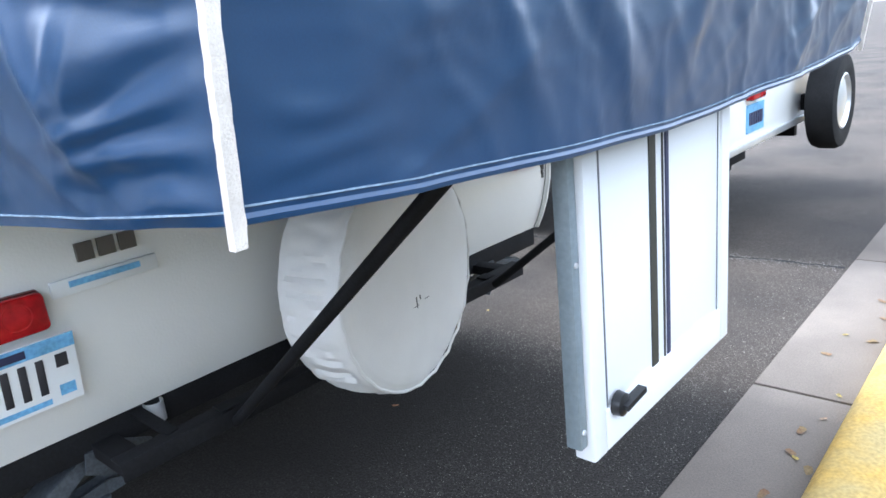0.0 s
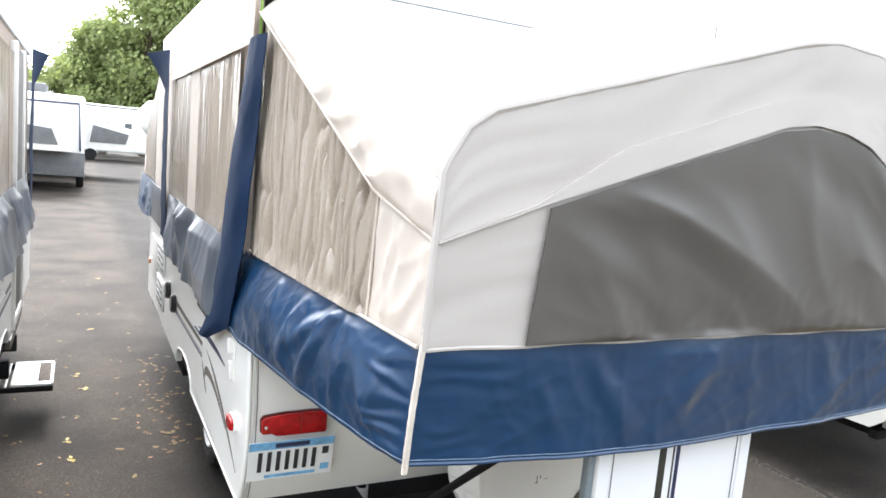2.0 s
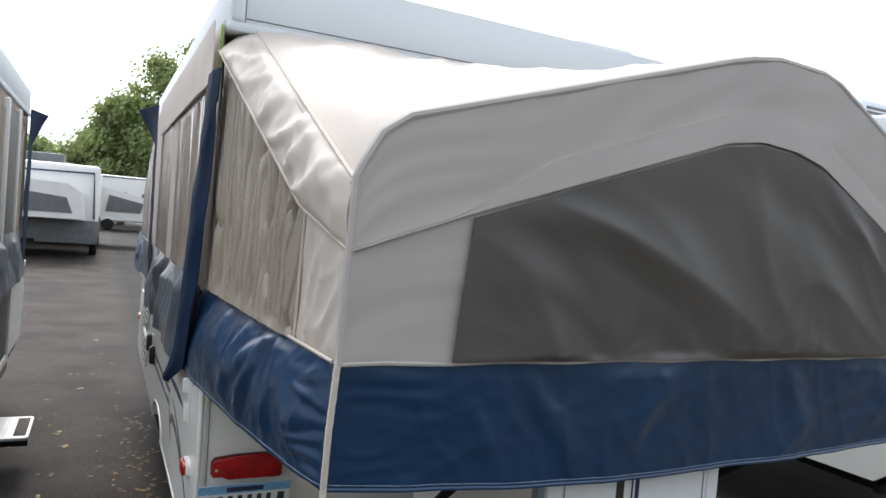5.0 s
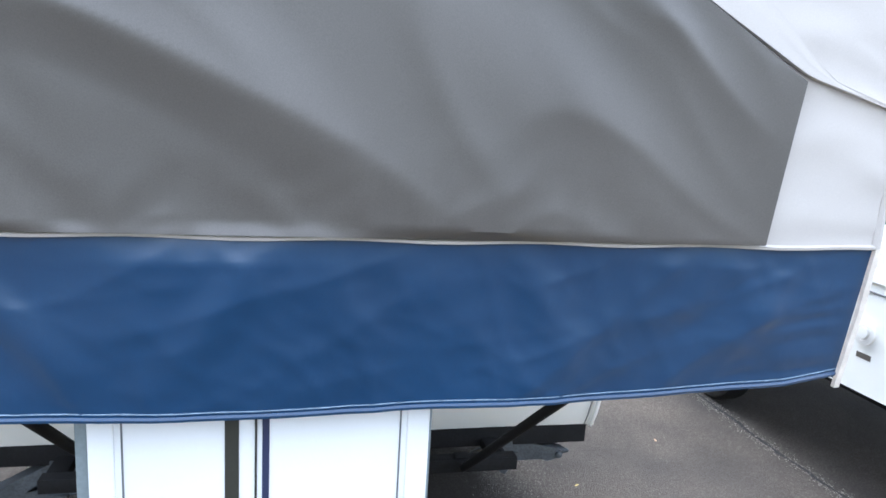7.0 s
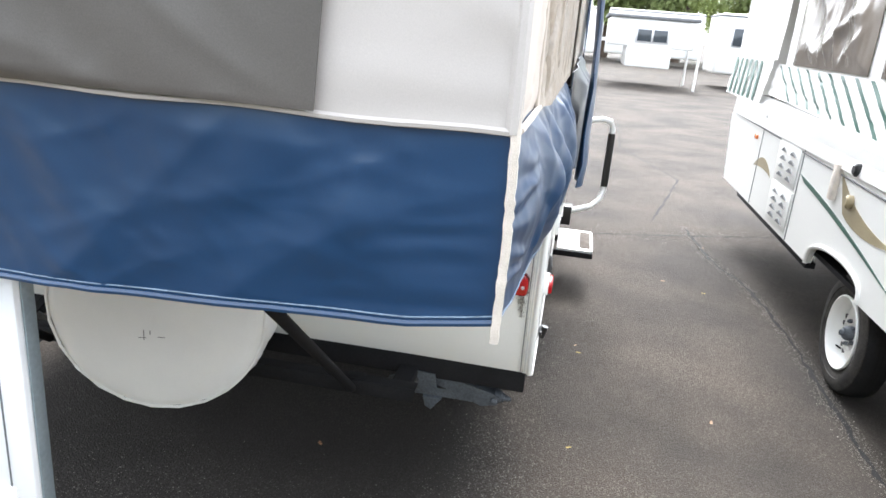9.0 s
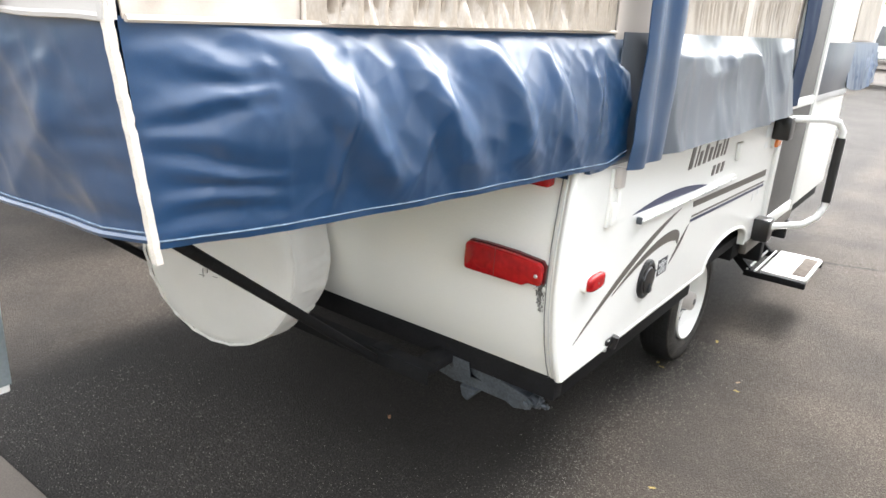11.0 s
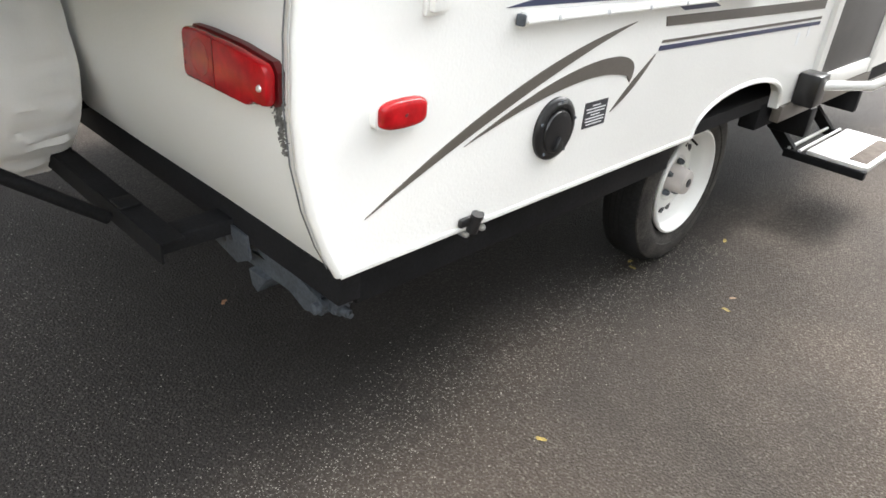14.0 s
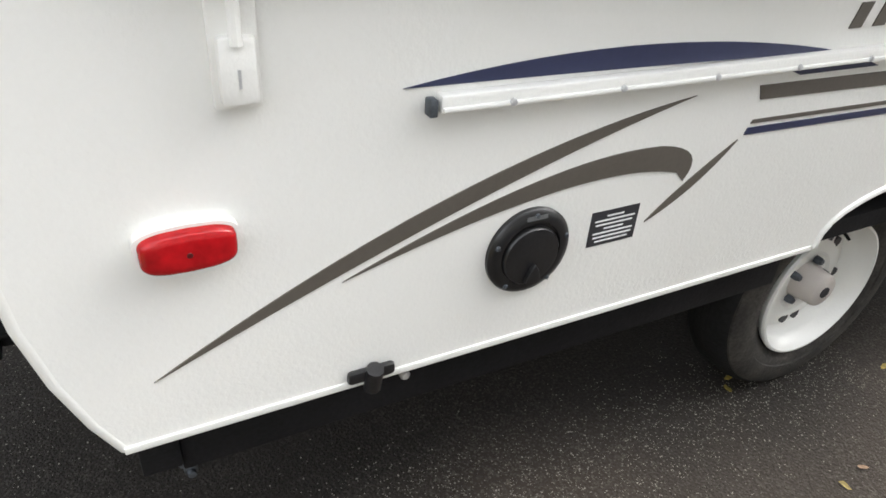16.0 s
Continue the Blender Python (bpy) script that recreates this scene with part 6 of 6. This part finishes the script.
    part("front_tent", sheet(ft, 40, 30, folds(5, 2, 0.02, 183)), COVER, c)
    part("front_tent_face", box(X + 0.08, x1, 4.99, 5.0, 1.12, 1.95), COVER, c)
    part("front_tent_top", extrude([(3.6, 2.30), (5.0, 1.95), (5.0, 1.94), (3.6, 2.29)], "x", X + 0.08, x1), COVER, c)
    part("front_strut", tube([(X + 0.4, 4.9, 1.12), (X + 0.4, 3.8, 0.45)], 0.015, 8), BLACK, c)


left_neighbour()
right_neighbour()


# ---------------------------------------------------------------- distance
def far_popup(x, y, w, turn, bed):
    c = empty("travel_trailer", "white trailer with grey lower panels and fold-out bed ends", "trailer", "trailers across the aisle")
    c.matrix_basis = pose(x, y, 0, 0, 0, turn)
    part("body", box(-w / 2, w / 2, 0, 3.6, 0.45, 2.55, 0.10, 3), WHITE, c)
    part("lower_panel", box(-w / 2 - 0.01, w / 2 + 0.01, -0.02, 3.6, 0.42, 1.05, 0.02), FARGREY, c)
    part("awning_frame", tube([(-w / 2 + 0.1, -0.03, 1.1), (-w / 2 + 0.1, -0.03, 2.3), (w / 2 - 0.15, -0.03, 2.35), (w / 2 - 0.1, -0.03, 1.1)], 0.025, 8), DECALNAVY, c)
    part("air_conditioner", box(-0.5, 0.5, 1.2, 2.2, 2.54, 2.85, 0.06, 3), FARGREY, c)
    wdw = part("front_bed", extrude([(-w / 2 + 0.2, 1.1), (w / 2 - 0.3, 1.1), (w / 2 - 0.35, 1.75), (w / 2 - 0.7, 2.0), (-w / 2 + 0.2, 2.1)], "y", -0.9, -0.02), COVER, c)
    part("window_panel", extrude([(-w / 2 + 0.25, 1.25), (w / 2 - 0.6, 1.25), (w / 2 - 0.75, 1.65), (-w / 2 + 0.25, 1.85)], "y", -0.92, -0.9), FARGREY, wdw)
    if bed:
        b = part("side_bed", extrude([(0.0, 1.05), (1.5, 1.05), (1.75, 1.75), (0.0, 2.1)], "y", 0.8, 2.6), COVER, c)
        b.location = (w / 2, 0, 0)
        part("window_panel", extrude([(0.15, 1.25), (1.3, 1.25), (1.4, 1.6), (0.25, 1.85)], "y", 0.78, 0.80), FARGREY, b)
    for sx in (-1, 1):
        wheel_m = Matrix.Translation((sx * (w / 2 - 0.1), 1.8, 0.33)) @ Matrix.Rotation(math.pi / 2, 4, "Y")
        part("tyre", lathe([(0.0, -0.1), (0.30, -0.1), (0.33, -0.05), (0.33, 0.05), (0.30, 0.1), (0.0, 0.1)], 24, wheel_m), RUBBER, c)
    part("tongue_jack", tube([(-w / 2 + 0.35, -1.3, 0.15), (-w / 2 + 0.35, -1.3, 1.0)], 0.04, 8), ALU, c)
    part("tongue", bar((-w / 2 + 0.35, -1.3, 0.45), (0, 0.1, 0.45), 0.08, 0.1), BLACK, c)


far_popup(-2.93, 19.0, 2.9, 0, False)
far_popup(-2.9, 24.5, 2.9, 0, True)
far_popup(-7.4, 20.5, 2.6, 0, False)


def far_trailer(x, y, w, h, turn, mat=WHITE):
    c = empty("travel_trailer", "white travel trailer with dark windows parked far off", "trailer", "trailers far off")
    c.matrix_basis = pose(x, y, 0, 0, 0, turn)
    part("body", box(-w / 2, w / 2, 0, 2.4, 0.5, h, 0.12, 3), mat, c)
    part("roof_edge", box(-w / 2 - 0.02, w / 2 + 0.02, -0.03, 2.43, h - 0.12, h - 0.06, 0.01), FARGREY, c)
    k = -w / 2 + 0.5
    while k < w / 2 - 0.9:
        f = part("window", box(k, k + 0.8, -0.02, 0.0, 1.5, 2.1, 0.02), GLASS, c)
        part("frame", box(k - 0.04, k + 0.84, -0.012, -0.002, 1.46, 2.14, 0.01), ALU, f)
        k += 1.6
    part("door", box(w / 2 - 0.85, w / 2 - 0.2, -0.03, 0.0, 0.6, 2.4, 0.02), PLATEWHITE, c)
    for sx in (-0.4, 0.4):
        part("tyre", lathe([(0.0, -0.1), (0.30, -0.1), (0.33, 0.0), (0.30, 0.1), (0.0, 0.1)], 20, Matrix.Translation((sx, 0.1, 0.33)) @ Matrix.Rotation(math.pi / 2, 4, "X")), RUBBER, c)


for x, y, w, h, turn in ((-1.5, 40, 6.5, 3.0, 4), (5.0, 43, 5.5, 3.1, -3), (-10, 41, 7, 3.0, 0), (12.5, 38, 6.5, 3.2, 0), (8.2, 25.5, 5.0, 2.6, 0), (-18, 38, 7, 3.0, 3), (20, 36, 7, 3.1, -4)):
    far_trailer(x, y, w, h, turn)


def truck_camper():
    c = empty("truck_camper", "white slide-in truck camper raised on four legs", "camper")
    x0, x1, y = 1.72, 4.62, 22.6
    part("upper_body", box(x0 + 0.1, x1 - 0.1, y, y + 3.0, 1.25, 2.12, 0.05, 2), WHITE, c)
    part("lower_body", box(x0 + 0.72, x1 - 0.75, y + 0.02, y + 2.4, 0.62, 1.27, 0.03), WHITE, c)
    part("roof_lip", box(x0, x1, y - 0.08, y + 3.05, 2.11, 2.22, 0.03), FARGREY, c)
    for a in (0.0, 0.5):
        w = part("window", box(x0 + 1.0 + a, x0 + 1.45 + a, y - 0.02, y, 1.42, 1.80, 0.02), GLASS, c)
    part("window_frame", box(x0 + 0.95, x0 + 2.0, y - 0.015, y - 0.003, 1.38, 1.84, 0.01), ALU, c)
    for x in (x0 - 0.15, x1 + 0.1):
        for yy in (y - 0.1, y + 2.6):
            part("leg", tube([(x, yy, 0.0), (x, yy, 1.9)], 0.045, 10), COVER, c)
            part("leg_bracket", box(min(x, x0 + 0.12) if x < 3 else x1 - 0.12, x0 + 0.12 if x < 3 else x, yy - 0.03, yy + 0.03, 1.35, 1.45), COVER, c)


truck_camper()


def satellite_dish():
    c = empty("storage_tank", "round white tank on a short stand far off", "tank")
    m = Matrix.Translation((0.62, 22.0, 2.2))
    part("tank", lathe([(0, -0.62), (0.35, -0.52), (0.55, -0.28), (0.6, 0.0), (0.55, 0.3), (0.35, 0.53), (0.0, 0.62)], 28, m), WHITE, c)
    for k in range(3):
        a = 2.1 * k
        part("leg", bar((0.62 + 0.35 * math.cos(a), 22.0 + 0.35 * math.sin(a), 0), (0.62 + 0.3 * math.cos(a), 22.0 + 0.3 * math.sin(a), 1.8), 0.06, 0.06), FARGREY, c)


satellite_dish()


def tree(x, y, h, r, seed, leaves=17000, size=0.17):
    rng = random.Random(seed)
    c = empty("tree", "broad green deciduous tree with an uneven crown", "tree", "trees at the back of the lot")
    trunk = [(x, y, 0), (x + 0.2, y, h * 0.25), (x - 0.1, y + 0.1, h * 0.5), (x + 0.1, y, h * 0.85)]
    bm = tube(trunk, [h * 0.03, h * 0.024, h * 0.016, h * 0.004], 8)
    clumps = []
    for k in range(70):
        a, t = rng.uniform(0, 6.28), rng.uniform(0.22, 0.97)
        rad = r * (math.sin(math.pi * min(1, t * 0.95 + 0.05)) ** 0.6) * rng.uniform(0.35, 1.0)
        p = Vector((x + rad * math.cos(a), y + rad * math.sin(a), h * t))
        clumps.append((p, rng.uniform(0.20, 0.36) * r))
        if k < 12:
            base = Vector((x, y, h * max(0.15, t - 0.22)))
            tube([base, base.lerp(p, 0.5) + Vector((0, 0, 0.2)), p], [h * 0.010, h * 0.006, h * 0.002], 5, bm)
    part("trunk", bm, BARK, c)
    verts, faces = [], []
    for i in range(leaves):
        p, cr = clumps[rng.randrange(len(clumps))]
        d = Vector((rng.gauss(0, 1), rng.gauss(0, 1), rng.gauss(0, 0.8))) * cr * 0.62
        q = p + d
        n = (d.normalized() + Vector((rng.uniform(-1, 1), rng.uniform(-1, 1), rng.uniform(-0.3, 1)))).normalized()
        u = n.orthogonal().normalized()
        w = n.cross(u)
        sz = size * rng.uniform(0.5, 1.3)
        b = len(verts)
        for e, f in ((-1, 0), (-0.2, -0.6), (1, 0), (0.2, 0.6)):
            verts.append(q + sz * (e * u + f * w) + n * (0.15 * sz if f else 0))
        faces.append((b, b + 1, b + 2, b + 3))
    me = bpy.data.meshes.new("crown")
    me.from_pydata(verts, [], faces)
    me.materials.append(FOLIAGE)
    ob = new("crown", me)
    ob.parent = c


for k, (x, y, h, r) in enumerate(((2.4, 52, 12.2, 3.3), (5.2, 53, 13.8, 3.5), (7.6, 54, 15.3, 2.6), (-0.2, 52, 8.8, 2.7), (-2.2, 54, 6.0, 2.4), (20.5, 52, 17.3, 3.8), (24.6, 53, 17.4, 3.8), (28.5, 54, 16.6, 3.5), (12.5, 60, 11.5, 4.2), (17, 60, 11.5, 4.4), (34, 55, 13, 4.5), (-7, 60, 5.5, 3.4))):
    tree(x, y, h, r, 300 + k)


# ---------------------------------------------------------------- leaves and cracks on the ground
def leaf_mesh(seed, size):
    rng = random.Random(seed)
    bm = bmesh.new()
    n = 9
    ring = []
    for k in range(n):
        a = 2 * math.pi * k / n
        rr = size * (0.55 + 0.45 * abs(math.cos(a))) * rng.uniform(0.75, 1.15)
        ring.append(bm.verts.new((rr * math.cos(a), rr * 0.7 * math.sin(a), size * 0.25 * rng.uniform(0.1, 1.0))))
    mid = bm.verts.new((0, 0, size * 0.05))
    for k in range(n):
        bm.faces.new((mid, ring[k], ring[(k + 1) % n]))
    return bm


LEAF_SPOTS = [(-1.36, 0.40, 1), (-1.824, 1.17, 1), (-1.62, 1.93, 1), (-1.65, 1.72, 0), (-1.74, 1.66, 0), (-1.526, 2.82, 1), (-1.48, 4.43, 1), (-1.82, 4.63, 0), (-1.36, 6.8, 1),
              (-1.50, 5.02, 0), (-1.17, 2.84, 0), (-1.64, 2.32, 0), (-1.85, 1.99, 0), (-1.20, 1.60, 2), (-1.23, 2.13, 2), (-1.58, 3.12, 1), (-1.60, 1.67, 1), (-1.57, 2.29, 0),
              (0.34, 0.175, 2), (2.22, 3.58, 0), (2.06, 2.49, 1), (1.26, 1.39, 0), (1.82, 2.63, 0), (1.84, 0.82, 0), (0.955, 1.30, 1), (0.93, 1.33, 1), (1.276, 1.31, 1), (1.065, 1.75, 1), (1.25, 0.44, 1),
              (1.64, -1.006, 1), (1.13, -1.10, 1), (0.96, -1.095, 0), (0.70, -1.085, 1)]
for k, (x, y, kind) in enumerate(LEAF_SPOTS):
    bm = leaf_mesh(500 + k, 0.022 if kind == 1 and x < 0.5 else 0.014)
    if kind == 1 and x < 0.5:
        # leaflets still on one stalk
        for i in range(2 + k % 2):
            more = leaf_mesh(700 + 5 * k + i, 0.021)
            turn = Matrix.Translation((0.020 * math.cos(2.2 * i + k), 0.022 * math.sin(2.2 * i + k), 0.003 + 0.004 * i)) @ Matrix.Rotation(2.2 * i + k, 4, "Z") @ Matrix.Rotation(0.3, 4, "X")
            bmesh.ops.transform(more, matrix=turn, verts=more.verts[:])
            merge(bm, more)
    bmesh.ops.rotate(bm, verts=bm.verts[:], cent=(0, 0, 0), matrix=Matrix.Rotation(k * 1.7, 3, "Z"))
    ob = part("fallen_leaf", bm, (LEAFTAN, LEAFY, RUST)[kind])
    ob.location = (x, y, 0.016 if y < -0.85 else 0.002)
    tagged(ob, ("dry tan fallen leaf on the ground", "dry yellow fallen leaf on the ground", "curled brown fallen leaf on the asphalt")[kind], "leaf", "fallen leaves")


def litter():
    rng = random.Random(77)
    bm = bmesh.new()
    for k in range(156):
        if k < 80:
            x, y = rng.gauss(-1.03, 0.09), rng.uniform(1.6, 3.6)
        elif k < 126:
            x, y = rng.uniform(-1.95, -1.15), rng.uniform(0.8, 7)
        else:
            x, y = rng.uniform(-1.0, 2.8), rng.uniform(-1.13, -0.98)
        l = leaf_mesh(900 + k, rng.uniform(0.012, 0.028))
        bmesh.ops.transform(l, matrix=Matrix.Translation((x, y, 0.014 if k >= 126 else 0.002)) @ Matrix.Rotation(rng.uniform(0, 6), 4, "Z"), verts=l.verts[:])
        merge(bm, l)
    tagged(part("leaf_litter", bm, LITTER), "scattered dry leaf litter on the ground", "leaves", kind="stuff")


litter()


def grit():
    """Loose pale grains washed out along the drip line and against the gutter."""
    rng = random.Random(31)
    verts, faces = [], []
    for k in range(22500):
        if k >= 17500:
            y = rng.uniform(-0.8, 4.2)
            x = line([(-0.83, 2.50), (0.8, 2.42), (1.4, 2.43), (1.95, 2.44), (2.7, 2.38), (3.3, 2.22), (4.2, 2.15)], y) + rng.choice((-0.018, 0.018)) + rng.gauss(0, 0.022)
        elif k >= 15000:
            x = rng.uniform(1.3, 3.2)
            y = line([(1.2, 3.55), (1.96, 3.82), (2.86, 4.19), (3.3, 4.3)], x) + rng.gauss(0, 0.10)
        elif k < 8000:
            x, y = 1.0 + rng.gauss(0, 0.10), rng.uniform(-0.7, 1.7)
        elif k < 11500:
            x, y = rng.uniform(-0.7, 1.15), -0.36 + rng.gauss(0, 0.17)
        else:
            x, y = rng.uniform(-0.9, 2.6), -0.83 + abs(rng.gauss(0, 0.18))
        r = rng.uniform(0.0007, 0.0019) * (1.5 if rng.random() < 0.06 else 1.0) * (1.7 if k >= 15000 else 1.0)
        b = len(verts)
        c, d = math.cos(k), math.sin(k)
        for e, f, g in ((1, 0, 0.3), (-1, 0, 0.2), (0, 1, 0.3), (0, -1, 0.1), (0.2, 0.1, 0.9), (0, 0, -0.4)):
            q = r * rng.uniform(0.7, 1.3)
            verts.append((x + q * (e * c - f * d), y + q * (e * d + f * c), q * g))
        faces += [(b, b + 2, b + 4), (b + 2, b + 1, b + 4), (b + 1, b + 3, b + 4), (b + 3, b, b + 4)]
    me = bpy.data.meshes.new("grit")
    me.from_pydata(verts, [], faces)
    me.materials.append(STONE)
    tagged(new("grit", me), "loose pale grit lying on the asphalt", "grit", kind="stuff")


grit()


def crack(name, pts, width, seed):
    rng = random.Random(seed)
    bm = bmesh.new()
    prev = None
    for (xa, ya), (xb, yb) in zip(pts, pts[1:]):
        n = max(4, int(math.hypot(xb - xa, yb - ya) / 0.06))
        for i in range(n):
            t = i / n
            x, y = lerp(xa, xb, t) + rng.uniform(-0.012, 0.012), lerp(ya, yb, t) + rng.uniform(-0.012, 0.012)
            w = width * rng.uniform(0.3, 1.2)
            d = Vector((xb - xa, yb - ya)).normalized()
            row = (bm.verts.new((x - d.y * w, y + d.x * w, 0.002)), bm.verts.new((x + d.y * w, y - d.x * w, 0.002)))
            if prev:
                bm.faces.new((prev[0], prev[1], row[1], row[0]))
            prev = row
    tagged(part(name, bm, CRACKFILL), "dark jagged crack in the asphalt", "crack", kind="structure")


crack("crack_1", [(2.50, -0.83), (2.42, 0.8), (2.43, 1.4), (2.44, 1.95), (2.38, 2.7), (2.22, 3.3), (2.15, 4.2)], 0.013, 1)
crack("crack_2", [(1.2, 3.55), (1.96, 3.82), (2.86, 4.19), (3.3, 4.3)], 0.012, 2)
crack("crack_3", [(1.9, 4.3), (2.36, 6.4), (1.8, 8.5), (1.9, 12.0)], 0.012, 3)


def weeds():
    """A low clump in the gutter joint: green sprigs among rusty leaves."""
    rng = random.Random(5)
    green, rusty = bmesh.new(), bmesh.new()
    for k in range(150):
        on = k % 5 < 3
        if on and k % 3 == 0:
            x, y = rng.gauss(-0.475, 0.03), rng.gauss(-0.955, 0.022)
        else:
            x, y = rng.gauss(-0.44, 0.07), rng.gauss(-1.09, 0.035)
        hgt = rng.uniform(0.004, 0.040 if on else 0.02)
        l = leaf_mesh(1200 + k, rng.uniform(0.010, 0.024))
        bmesh.ops.transform(l, matrix=Matrix.Translation((x, y, 0.014 + hgt)) @ Matrix.Rotation(rng.uniform(0, 6.28), 4, "Z") @ Matrix.Rotation(rng.uniform(-0.6, 0.6), 4, "X"), verts=l.verts[:])
        merge(green if on else rusty, l)
        if on:
            tube([(x, y, 0.010), (x + 0.005, y, 0.014 + hgt)], 0.0013, 4, green)
    tagged(part("weed_clump", green, WEED), "low green and yellow weeds growing in the gutter", "weeds", kind="stuff")
    tagged(part("rusty_leaves", rusty, RUSTY), "rust-brown dead leaves caught in the gutter weeds", "leaves", kind="stuff")


WEED = material("weed_green", (0.22, 0.22, 0.05), 0.6, vary=0.4, scale=14, bump=0.2)
RUSTY = material("rusty_leaf", (0.26, 0.11, 0.035), 0.7, vary=0.4, scale=14, bump=0.2)
weeds()
